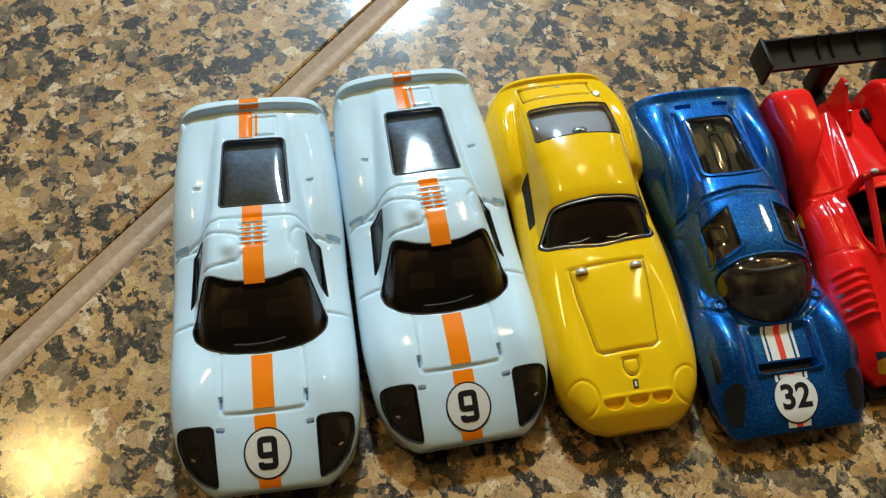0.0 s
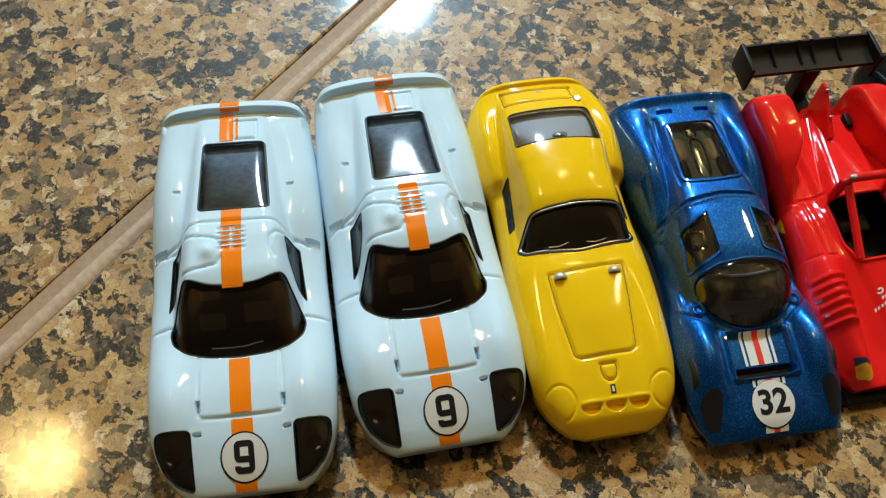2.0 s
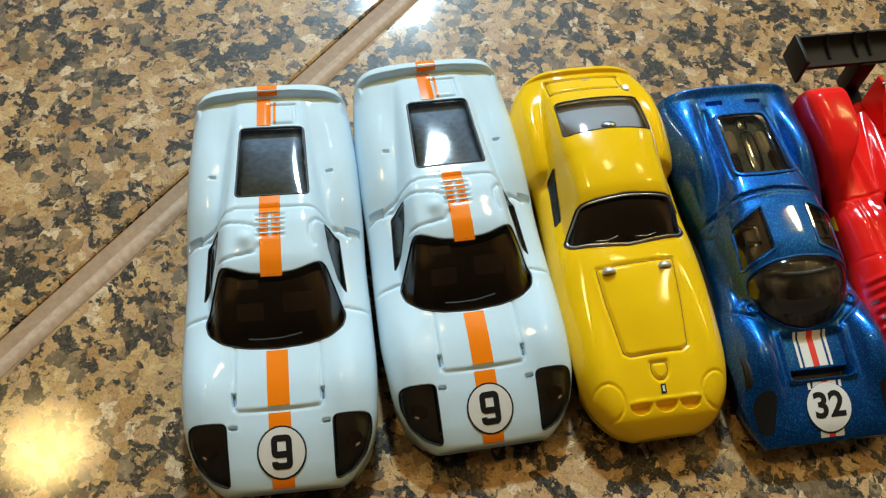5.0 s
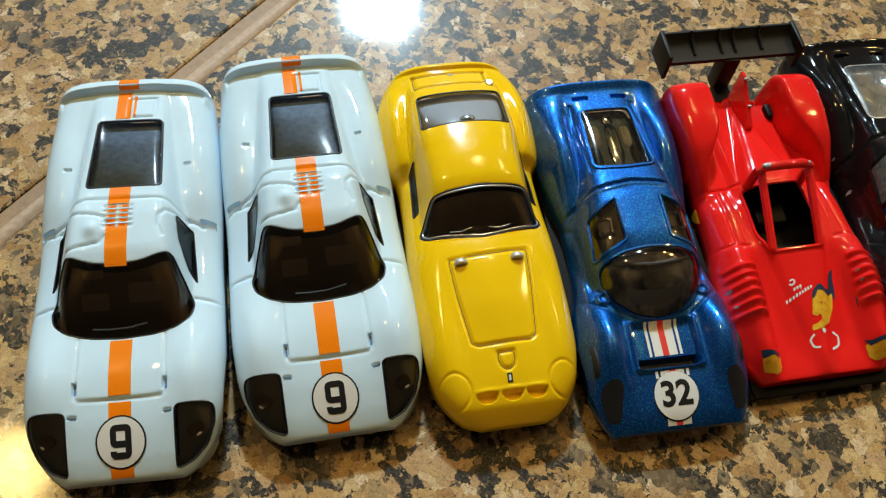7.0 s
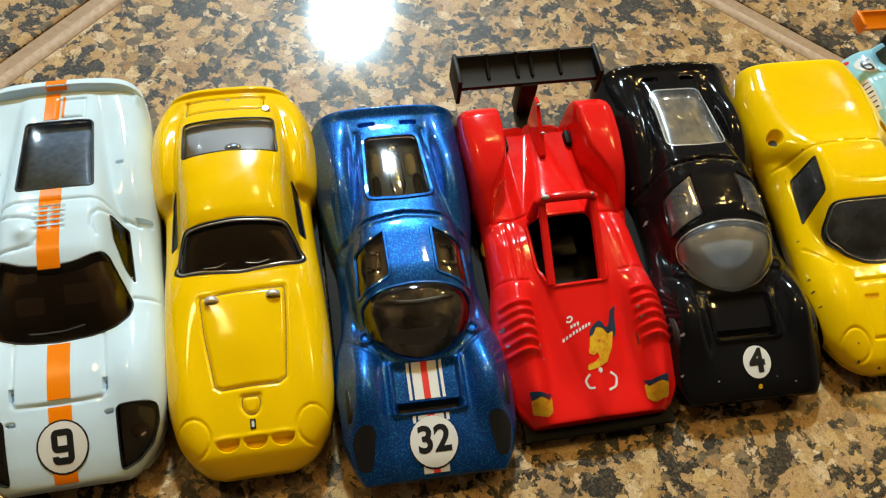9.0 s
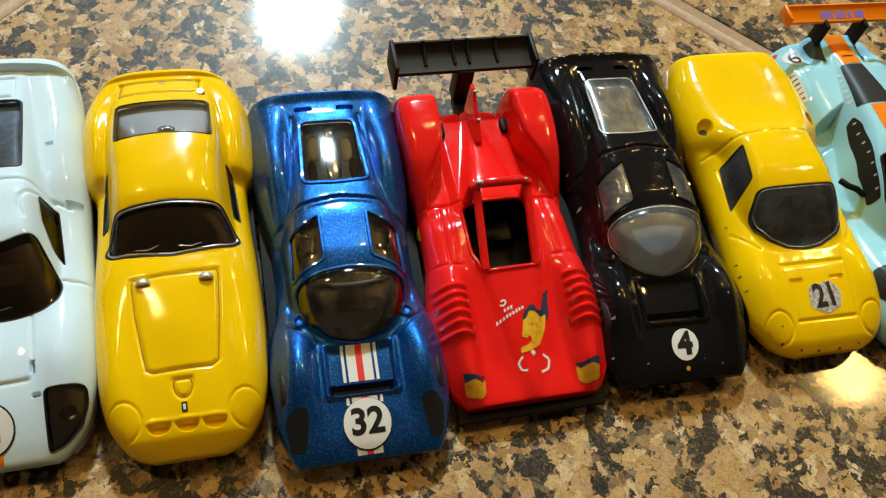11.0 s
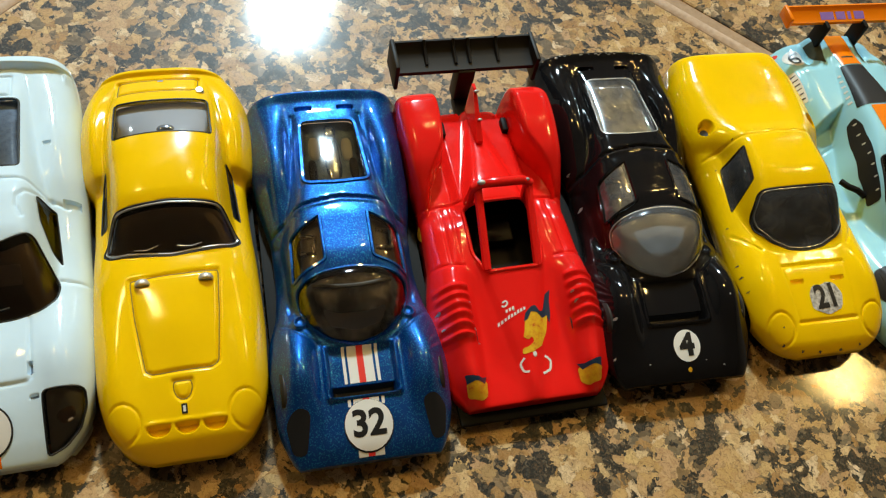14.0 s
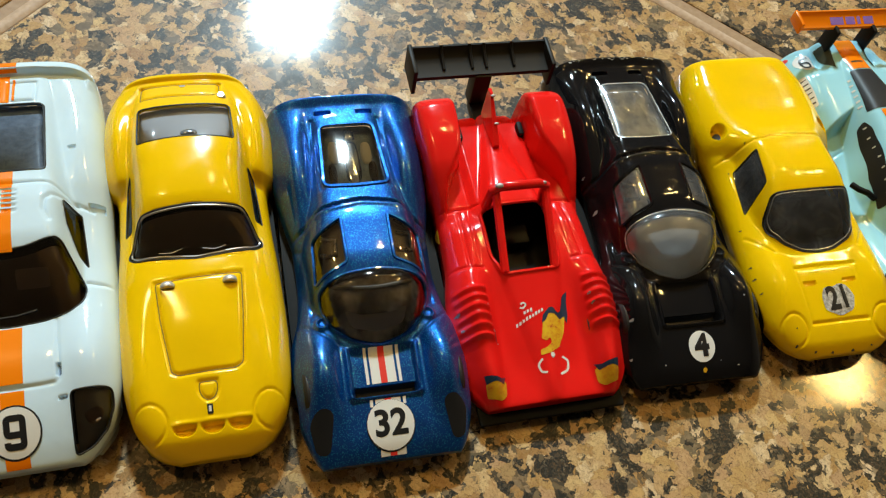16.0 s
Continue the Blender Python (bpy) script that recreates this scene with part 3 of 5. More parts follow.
def proto_top(x, y):
    a = np.abs(x)
    z = PROTO_DECK(y)
    z = z + bump(a, y, 10.6, -19.5, 3.4, 7.6, 3.9) + bump(a, y, 10.7, 20, 3.4, 10, 3.6)
    z = z - bump(a, y, 6.9, -19, 0.9, 6, 0.9) - bump(a, y, 7.3, 21, 0.9, 9, 1.1) - bump(a, y, 12.2, 0, 2.0, 5, 1.6)
    cabin = PROTO_ROOF(y) - 1.35 * np.log1p(np.exp((a - PROTO_CABIN(y)) * 1.7))
    z = smax(z, cabin, 1.0)
    z = z - 0.9 * step(5.6, 5.2, a) * step(-15.0, -16.4, y) * step(-23.8, -23.3, y)
    z = z - 1.6 * step(5.2, 4.9, a) * step(-21.8, -22.2, y) * step(-23.7, -23.4, y)
    z = z + 0.5 * np.exp(-((a - 5.9) / 0.4) ** 2) * step(-14, -16, y) * step(-24.4, -23.6, y)
    z = z + 0.5 * np.exp(-((y + 23.9) / 0.35) ** 2) * step(6.2, 5.6, a)
    z = z + groove(x, y, [(-13, 7.2), (-8, 9.4), (0, 10.6), (8, 9.4), (13, 7.2)], 0.6, 0.32) - groove(x, y, [(-13, 6.2), (-8, 8.5), (0, 9.7), (8, 8.5), (13, 6.2)], 0.25, 0.4)
    z = z + groove(a, y, [(13.2, 6.2), (11.0, 4.8), (10.6, -1), (10.4, -8)], 0.5, 0.4)
    z = z + groove(a, y, [(13.0, -9.4), (9.5, -12.2), (5.8, -15.0)], 0.35, 0.3)
    z = z + groove(a, y, [(6.3, 31), (6.3, 14)], 0.35, 0.4)
    z = z - 0.8 * step(1.6, 1.3, np.abs(a - 3.9)) * step(0.55, 0.3, np.abs(y - 32.6))
    z = z + 0.6 * np.exp(-(np.hypot(a - 9.1, y + 10.4) - 1.0) ** 2 / 0.1)
    return z


PROTO = Form(-33.6, 36.4, PROTO_HALF, arches(3.6, 6.8, -20.5, 20, 6.0), proto_top, 3.2, 26)

# the open sports racer
RACER_HALF = curve((-29.5, 10.6), (-28, 12.6), (-23, 15.3), (-15, 16.3), (-8, 15.5), (-2, 14.4), (8, 14.0), (16, 14.8), (26, 15.2), (31.6, 14.8))
RACER_DECK = curve((-29.5, 3.8), (-25, 5.4), (-18, 7.6), (-10, 9.6), (-4, 10.8), (2, 11.0), (10, 10.6), (20, 10.0), (31, 9.2))
RACER_POD = curve((-2, 6.5), (4, 8.6), (8.6, 10.6), (12, 13.0), (17, 15.8), (23, 16.9), (28.0, 17.0), (28.9, 16.8), (30.6, 15.9), (32, 15.0))
RACER_POD_IN = curve((8, 11.6), (12.6, 11.0), (15.5, 9.6), (20, 7.5), (25, 7.0), (32, 6.9))
RACER_SPINE = curve((-30, 5), (4, 10), (8, 13.2), (12, 12.8), (18, 11.8), (26, 10.6), (32, 9.5))


def racer_top(x, y):
    a = np.abs(x)
    z = RACER_DECK(y) - 1.0 * step(6, 8, a) * step(3, 9, y) - 2.5 * step(28.2, 29, y)
    z = z + bump(a, y, 11.6, -15, 3.2, 9, 3.8) - bump(a, y, 7.4, -15, 1.7, 8, 1.5)
    z = z + bump(a, y, 10.8, -25.0, 2.3, 4.2, 2.7) + bump(x, y, 0, -27, 1.9, 7, 1.7) - bump(a, y, 5.6, -26, 2.0, 5, 1.1)
    z = smax(z, RACER_POD(y) - 9.0 * np.log1p(np.exp((RACER_POD_IN(y) - a) * 4.5)), 0.25)
    z = smax(z, RACER_SPINE(y) - 1.3 * np.log1p(np.exp((a - 5.2 + 0.19 * (y - 6)) * 1.5)), 1.0)
    z = smax(z, RACER_DECK(y) + 0.9 - 1.1 * np.log1p(np.exp((a - np.clip(5.6 + 0.21 * (y + 6), 0.8, 6)) * 1.6)) - 2.0 * step(-4, 0, y), 0.5)
    for k in range(6):
        z = z + 0.85 * np.exp(-((y + 8.6 + 1.75 * k) / 0.5) ** 2) * step(3.2, 2.7, np.abs(a - 11.9))
    z = z + groove(a, y, [(16, 8.4), (6, 9.0)], 0.35, 0.3) + groove(a, y, [(16, -3.6), (8.5, -4.2)], 0.35, 0.3)
    z = z + groove(a, y, [(10.2, 8), (10.6, -3.4)], 0.3, 0.35) + groove(a, y, [(8.4, 8), (8.8, -3.4)], 0.15, 0.3)
    return z


RACER = Form(-28.8, 31.6, RACER_HALF, arches(2.8, 6.4, -16, 19, 6.0), racer_top, curve((-30, 4.0), (6, 4.6), (11, 9.0), (32, 12.0)), 24)

# the rear-engined berlinetta
LM_HALF = curve((-32.4, 6.6), (-31.6, 8.8), (-29.4, 11.6), (-25, 13.7), (-18, 14.5), (-8, 14.0), (0, 13.7), (8, 14.0), (18, 14.9), (26, 14.3), (31, 13.0), (34.4, 11.9))
LM_DECK = curve((-33, 5.0), (-30, 7.4), (-24, 9.3), (-16, 10.6), (-8, 11.0), (4, 11.4), (14, 12.4), (24, 13.0), (31, 13.2), (34.4, 13.4))
LM_ROOF = curve((-33, 0), (-16, 8.0), (-12.4, 10.8), (-8, 14.0), (-3, 16.6), (2, 17.6), (8, 17.2), (14, 15.6), (20, 14.2), (28, 13.0), (34.4, 11.4))
LM_CABIN = curve((-33, 7), (-12, 8.6), (-6, 8.6), (0, 8.2), (8, 7.8), (14, 8.2), (20, 8.6), (34, 9))


def lm_top(x, y):
    a = np.abs(x)
    z = LM_DECK(y) + bump(a, y, 10.8, -20, 3.2, 8, 1.6) + bump(a, y, 10.8, 17, 3.4, 9, 0.8)
    cabin = LM_ROOF(y) - (1.5 - 0.9 * step(7, 14, y)) * np.log1p(np.exp((a - LM_CABIN(y)) * (1.7 - 0.9 * step(7, 14, y))))
    z = smax(z, cabin, 1.1 + 2.4 * step(7, 14, y))
    z = z - 2.2 * step(1.35, 0.9, np.hypot(a - 11.8, (y - 15.0) / 1.4))
    z = z + groove(x, y, [(-13, 9.2), (-8, 10.2), (0, 10.8), (8, 10.2), (13, 9.2)], 0.3, 0.28)
    z = z + groove(x, y, [(-6.2, -16.2), (6.4, -16.2)], 0.3, 0.3) + groove(x, y, [(-5.6, -26.9), (6.0, -26.9)], 0.35, 0.3)
    z = z + groove(a, y, [(6.5, -16.2), (5.8, -26.9)], 0.12, 0.3)
    z = z + groove(a, y, [(12.8, -8), (9.2, -12.4)], 0.3, 0.28)
    z = z + groove(a, y, [(9.6 + px * 0.95, -27.6 + py) for px, py in LAMP_RING], 0.3, 0.26)
    z = z - 0.7 * step(1.5, 1.1, np.abs(a - 4.2)) * step(0.5, 0.25, np.abs(y + 19.4))
    return z


LM = Form(-32.4, 34.4, LM_HALF, arches(4.0, 7.0, -19.5, 18, 6.0), lm_top, curve((-33, 3.4), (4, 3.5), (16, 4.4), (34, 5.2)), 22)

# the winged endurance car, only its flank and tail in view
GULL_HALF = curve((-33, 9), (-31, 12), (-26, 14.2), (-18, 14.6), (-8, 13.6), (4, 13.4), (14, 13.8), (24, 14.6), (32, 14.2), (37, 13.2), (39, 12.4))
GULL_DECK = curve((-33, 4), (-28, 7.4), (-20, 9.8), (-12, 8.6), (-4, 7.6), (6, 7.4), (14, 8.2), (22, 10.2), (30, 10.2), (39, 9.4))
GULL_ROOF = curve((-33, 0), (-20, 6), (-14, 9.0), (-6, 13.4), (2, 16.2), (9, 17.0), (17, 16.6), (28, 15.0), (35, 13.6), (39, 12.6))
GULL_CABIN = curve((-33, 3), (-14, 6.0), (-4, 6.8), (4, 6.2), (11, 4.8), (17, 4.4), (28, 3.4), (39, 2.8))


def gull_top(x, y):
    a = np.abs(x)
    z = GULL_DECK(y) + bump(a, y, 11.4, 27, 2.6, 10, 3.4) + bump(a, y, 11.0, -22, 3.2, 8, 1.2)
    cabin = GULL_ROOF(y) - 1.9 * np.log1p(np.exp((a - GULL_CABIN(y)) * 1.5))
    z = smax(z, cabin, 0.7)
    z = smax(z, 13.4 - 2.6 * np.log1p(np.exp((a - 11.6) * 1.6)) - 6 * step(19.5, 16.5, y + 0.55 * (a - 6)) - 6 * step(29, 34, y) * step(5, 7, a) * 0.3, 0.8)
    z = z - 1.6 * bump(a, y, 6.2, 34, 1.6, 3.0, 1.0)
    z = z + groove(a, y, [(13.4, 8.6), (10, 11.4), (8, 12.2)], 0.3, 0.3)
    return z


GULL = Form(-33, 39, GULL_HALF, arches(2.4, 7.0, -20, 24, 6.0), gull_top, 3.4, 22)

# where each stands: x, y in millimetres and its turn
STAND = { "A": (-38.9, 66.4, 12.7), "B": (-8.4, 77.4, 16.0), "C": (20.4, 83.9, 15.1), "D": (49.8, 84.6, 14.2),
         "E": (77.4, 93.1, 15.2), "K": (104.4, 104.7, 13.4), "L": (132.4, 112.1, 14.3), "M": (158.1, 117.7, 13.8)}


# ---- tools for the toy cars; shapes are given in millimetres ----
from mathutils.geometry import delaunay_2d_cdt

MM = 0.001


def part(name, bm, mat, parent, label="", smooth=True):
    """One mesh under a thing or a part, in millimetres."""
    bmesh.ops.scale(bm, vec=(MM, MM, MM), verts=bm.verts)
    ob = mesh_object(name, bm, mat, parent, smooth)
    if label:
        tagged(ob, label)
    return ob


def raw(name, verts, faces, mat, parent, label="", sharp=38):
    me = bpy.data.meshes.new(name)
    me.from_pydata((np.asarray(verts, float) * MM).tolist(), [], faces)
    me.materials.append(mat)
    me.shade_smooth()
    me.set_sharp_from_angle(angle=radians(sharp))
    ob = new(name, me)
    ob.parent = parent
    if label:
        tagged(ob, label)
    return ob


def inside(poly, x, y):
    hit = np.zeros(np.shape(x), bool)
    for (ax, ay), (bx, by) in zip(poly, poly[1:] + poly[:1]):
        if ay != by:
            hit ^= ((ay > y) != (by > y)) & (x < (bx - ax) * (y - ay) / (by - ay) + ax)
    return hit


def rounded(poly, r=0.8, n=4):
    """A polygon with its corners rounded."""
    out = []
    for i, p in enumerate(poly):
        a, b = Vector(poly[i - 1]), Vector(poly[(i + 1) % len(poly)])
        p = Vector(p)
        ra, rb = min(r, (a - p).length * 0.45), min(r, (b - p).length * 0.45)
        s, e = p + (a - p).normalized() * ra, p + (b - p).normalized() * rb
        for k in range(n + 1):
            t = k / n
            out.append(tuple((1 - t) ** 2 * s + 2 * t * (1 - t) * p + t * t * e))
    return out


def eased(poly, times=2):
    """A polygon with all its corners cut round."""
    for _ in range(times):
        out = []
        for (ax, ay), (bx, by) in zip(poly, poly[1:] + poly[:1]):
            out += [(0.75 * ax + 0.25 * bx, 0.75 * ay + 0.25 * by), (0.25 * ax + 0.75 * bx, 0.25 * ay + 0.75 * by)]
        poly = out
    return poly


def spread(poly, d=0.5):
    """Points along the outline, at most d apart."""
    out = []
    for (ax, ay), (bx, by) in zip(poly, poly[1:] + poly[:1]):
        n = max(1, int(math.hypot(bx - ax, by - ay) / d))
        out += [(ax + (bx - ax) * k / n, ay + (by - ay) * k / n) for k in range(n)]
    return out


def mirror(poly):
    return [(-x, y) for x, y in reversed(poly)]


def circle(cx, cy, r, n=28, ry=None):
    return [(cx + r * math.cos(2 * math.pi * k / n), cy + (ry or r) * math.sin(2 * math.pi * k / n)) for k in range(n)]


def shell(form, mat, parent, openings=(), nx=171, ny=361, thick=0.5):
    """A car's body: its form with window openings cut through, as a shell."""
    s, r = np.linspace(-1, 1, nx), np.linspace(-1, 1, ny)
    u = 0.5 * s + 0.5 * np.sin(np.pi / 2 * s)
    v = 0.45 * r + 0.55 * np.sin(np.pi / 2 * r)
    y = (form.nose + form.tail) / 2 + (form.tail - form.nose) / 2 * v
    Y, U = np.meshgrid(y, u, indexing="ij")
    X = U * form.reach(Y)
    keep = np.ones((ny - 1, nx - 1), bool)
    cx, cy = (X[1:, 1:] + X[:-1, :-1]) / 2, (Y[1:, 1:] + Y[:-1, :-1]) / 2
    for poly in openings:
        gone = inside(poly, cx, cy)
        keep &= ~gone
        touch = np.zeros((ny, nx), int)
        for a in (0, 1):
            for b in (0, 1):
                touch[a:ny - 1 + a, b:nx - 1 + b] += gone
        rim = (touch > 0) & (touch < 4)
        pts = np.array(spread(poly, 0.08))
        for i, j in zip(*np.nonzero(rim)):
            k = np.argmin((pts[:, 0] - X[i, j]) ** 2 + (pts[:, 1] - Y[i, j]) ** 2)
            X[i, j], Y[i, j] = pts[k]
    Z = form.z(X, Y)
    idx = np.arange(nx * ny).reshape(ny, nx)
    f = np.stack([idx[:-1, :-1], idx[:-1, 1:], idx[1:, 1:], idx[1:, :-1]], -1)[keep]
    used = np.unique(f)
    back = np.zeros(nx * ny, int)
    back[used] = np.arange(len(used))
    verts = np.stack([X, Y, Z], -1).reshape(-1, 3)[used]
    ob = raw("body", verts, back[f].tolist(), mat, parent)
    mod = ob.modifiers.new("thickness", "SOLIDIFY")
    mod.thickness, mod.offset = thick * MM, -1
    return ob


def drape(name, form, poly, off, mat, parent, label="", res=0.5, sharp=60):
    """A piece that lies on a form: a print, a pane, a panel."""
    edge = spread(poly, res * 0.6)
    xs, ys = [p[0] for p in edge], [p[1] for p in edge]
    gx, gy = np.meshgrid(np.arange(min(xs) + res / 2, max(xs), res), np.arange(min(ys) + res / 2, max(ys), res))
    e = np.array(edge)
    pts = [(a, b) for a, b in zip(gx.ravel(), gy.ravel())
           if inside(poly, a, b) and ((e[:, 0] - a) ** 2 + (e[:, 1] - b) ** 2).min() > (0.4 * res) ** 2]
    co = [Vector(p) for p in edge + pts]
    loop = list(range(len(edge)))
    v, _, f, *_ = delaunay_2d_cdt(co, [], [loop], 1, 1e-5)
    x, y = np.array([p.x for p in v]), np.array([p.y for p in v])
    verts = np.stack([x, y, form.z(x, y) + off], -1)
    return raw(name, verts, [list(t) for t in f], mat, parent, label, sharp)


def tube(name, pts, r, mat, parent, label="", closed=False, n=6):
    """A round bar along points."""
    bm = bmesh.new()
    rings, m = [], len(pts)
    P = [Vector(p) for p in pts]
    for i, p in enumerate(P):
        a, b = (P[i - 1], P[(i + 1) % m]) if closed else (P[max(0, i - 1)], P[min(m - 1, i + 1)])
        d = (b - a).normalized()
        side = d.cross(Vector((0, 0, 1)))
        side = side.normalized() if side.length > 1e-4 else Vector((1, 0, 0))
        up = side.cross(d)
        rings.append([bm.verts.new(p + r * (math.cos(2 * math.pi * k / n) * side + math.sin(2 * math.pi * k / n) * up)) for k in range(n)])
    pairs = list(zip(rings[:-1], rings[1:])) + ([(rings[-1], rings[0])] if closed else [])
    for a, b in pairs:
        for k in range(n):
            bm.faces.new((a[k], a[(k + 1) % n], b[(k + 1) % n], b[k]))
    if not closed:
        bm.faces.new(rings[0][::-1])
        bm.faces.new(rings[-1])
    return part(name, bm, mat, parent, label)


def trim(name, form, poly, r, mat, parent, off=0.0, label=""):
    """A bead that follows an outline on a form."""
    e = spread(poly, 0.5)
    x, y = np.array([p[0] for p in e]), np.array([p[1] for p in e])
    return tube(name, list(zip(x, y, form.z(x, y) + off)), r, mat, parent, label, True)


def block(bm, x0, y0, z0, x1, y1, z1, bevel=0.4):
    return box(bm, x0, y0, z0, x1, y1, z1, bevel)


def lathe_x(bm, profile, cx, cy, cz, n=28):
    """A solid of revolution about a line across the car: (x, radius) keys."""
    rings = []
    for x, r in profile:
        rings.append([bm.verts.new((cx + x, cy + r * math.cos(2 * math.pi * k / n), cz + r * math.sin(2 * math.pi * k / n))) for k in range(n)])
    for a, b in zip(rings[:-1], rings[1:]):
        for k in range(n):
            bm.faces.new((a[k], a[(k + 1) % n], b[(k + 1) % n], b[k]))
    bm.faces.new(rings[0][::-1])
    bm.faces.new(rings[-1])


def wheels(car, front, rear, track, r=5.0, w=3.8, rim=CHROME):
    for y in (front, rear):
        for side in (-1, 1):
            bm = bmesh.new()
            h = w / 2
            lathe_x(bm, [(-h, r * 0.62), (-h, r * 0.9), (-h + 0.5, r), (h - 0.5, r), (h, r * 0.9), (h, r * 0.62)], side * (track - h), y, r)
            tyre = part("wheel", bm, RUBBER, car)
            bm = bmesh.new()
            lathe_x(bm, [(-0.3, r * 0.2), (-0.25, r * 0.6), (0.25, r * 0.6), (0.4, r * 0.2)], side * track, y, r, 20)
            part("rim", bm, rim, tyre, "bright wheel rim")


def base(car, form, y0, y1, inset=1.1, z0=0.9, z1=4.2, wide=0.0):
    """The dark base plate between the wheels."""
    bm = bmesh.new()
    ys = np.linspace(y0, y1, 24)
    rings = []
    for z in (z0, z1):
        side = [max(float(form.half(y)) - inset, wide * float(step(y0, y0 + 9, y) * step(y1, y1 - 6, y))) for y in ys]
        ring = list(zip(side, ys)) + [(-w, y) for w, y in zip(side[::-1], ys[::-1])]
        rings.append([bm.verts.new((x, y, z)) for x, y in ring])
    n = len(rings[0])
    for k in range(n):
        bm.faces.new((rings[0][k], rings[0][(k + 1) % n], rings[1][(k + 1) % n], rings[1][k]))
    bm.faces.new(rings[0][::-1])
    bm.faces.new(rings[1])
    return part("base", bm, BASE, car, "black plastic base plate", False)


def window(car, form, poly, pane, name, sink=0.12, edge=GASKET, r=0.22, label="", rise=None):
    """A pane set into an opening, with its dark edge."""
    if rise:
        class Bulged:
            def z(self, x, y):
                return form.z(x, y) + rise(x, y)
        p = drape(name, Bulged(), poly, -sink, pane, car, label)
    else:
        p = drape(name, form, poly, -sink, pane, car, label)
    if r:
        trim("window_edge", form, poly, r, edge, p, -0.05)
    return p


def stripe(car, form, x0, x1, y0, y1, mat, off=0.1, name="stripe", label=""):
    return drape(name, form, [(x0, y0), (x1, y0), (x1, y1), (x0, y1)], off, mat, car, label)


def number(car, form, text, cx, cy, size, parent, mat, off=0.16, turn=0.0, bold=0.03, squeeze=1.0):
    """Digits from the built-in font, laid on a form; their tops point to the tail."""
    cu = bpy.data.curves.new("digits", "FONT")
    cu.body, cu.size, cu.align_x, cu.align_y, cu.offset = text, 1.0, "CENTER", "CENTER", bold
    tmp = bpy.data.objects.new("digits", cu)
    scene.collection.objects.link(tmp)
    me = bpy.data.meshes.new_from_object(tmp.evaluated_get(bpy.context.evaluated_depsgraph_get()))
    bpy.data.objects.remove(tmp)
    bm = bmesh.new()
    bm.from_mesh(me)
    bpy.data.meshes.remove(me)
    bmesh.ops.triangulate(bm, faces=bm.faces)
    bmesh.ops.subdivide_edges(bm, edges=bm.edges, cuts=2, use_grid_fill=True)
    c, s = math.cos(radians(turn)), math.sin(radians(turn))
    for v in bm.verts:
        x, y = v.co.x * size * squeeze, v.co.y * size
        v.co.x, v.co.y = cx + x * c - y * s, cy + x * s + y * c
        v.co.z = float(form.z(v.co.x, v.co.y)) + off
    return part("number", bm, mat, parent, "black racing number " + text)


def ribbon(form, path, width, cx, cy, size, mat, parent, name="number", off=0.2, label="", r=0.45):
    """A printed stroke of one width along a path with rounded corners."""
    pts = [Vector(path[0])]
    for a, p, b in zip(path[:-2], path[1:-1], path[2:]):
        a, p, b = Vector(a), Vector(p), Vector(b)
        ra, rb = min(r, (a - p).length / 2), min(r, (b - p).length / 2)
        s, e = p + (a - p).normalized() * ra, p + (b - p).normalized() * rb
        pts += [(1 - t) ** 2 * s + 2 * t * (1 - t) * p + t * t * e for t in (0, 0.25, 0.5, 0.75, 1)]
    pts.append(Vector(path[-1]))
    bm, rows = bmesh.new(), []
    for i, p in enumerate(pts):
        d = (pts[min(i + 1, len(pts) - 1)] - pts[max(i - 1, 0)]).normalized()
        n = Vector((-d.y, d.x)) * width / 2
        pair = []
        for q in (p - n, p + n):
            x, y = cx + q.x * size, cy + q.y * size
            pair.append(bm.verts.new((x, y, float(form.z(x, y)) + off)))
        rows.append(pair)
    for p, q in zip(rows[:-1], rows[1:]):
        bm.faces.new((p[0], p[1], q[1], q[0]))
    bmesh.ops.recalc_face_normals(bm, faces=bm.faces)
    return part(name, bm, mat, parent, label)


def thing(letter, label, group="row of toy cars"):
    x, y, a = STAND[letter]
    car = new("toy_car")
    car.matrix_basis = pose(x * MM, y * MM, 0, 0, 0, a)
    return tagged(car, label, "toy car", group)


def chips(car, form, spots, mat, seed):
    """Small spots where the enamel has come off: x, y and size."""
    rnd = random.Random(seed)
    for x, y, r in spots:
        ring = [(x + r * rnd.uniform(0.25, 0.95) * math.cos(a), y + r * rnd.uniform(0.2, 0.7) * math.sin(a)) for a in np.linspace(0, 5.7, 11)]
        drape("paint_chip", form, ring, 0.05, mat, car, "", 0.3)


def filler(name, car, form, poly, drop, mat, label="", grow=1.04):
    """A moulded piece that follows the body a little way under a window."""
    my = sum(y for _, y in poly) / len(poly)
    return drape(name, form, [(x * grow, my + (y - my) * (1 + (grow - 1) * 3)) for x, y in poly], -drop, mat, car, label, 0.8)


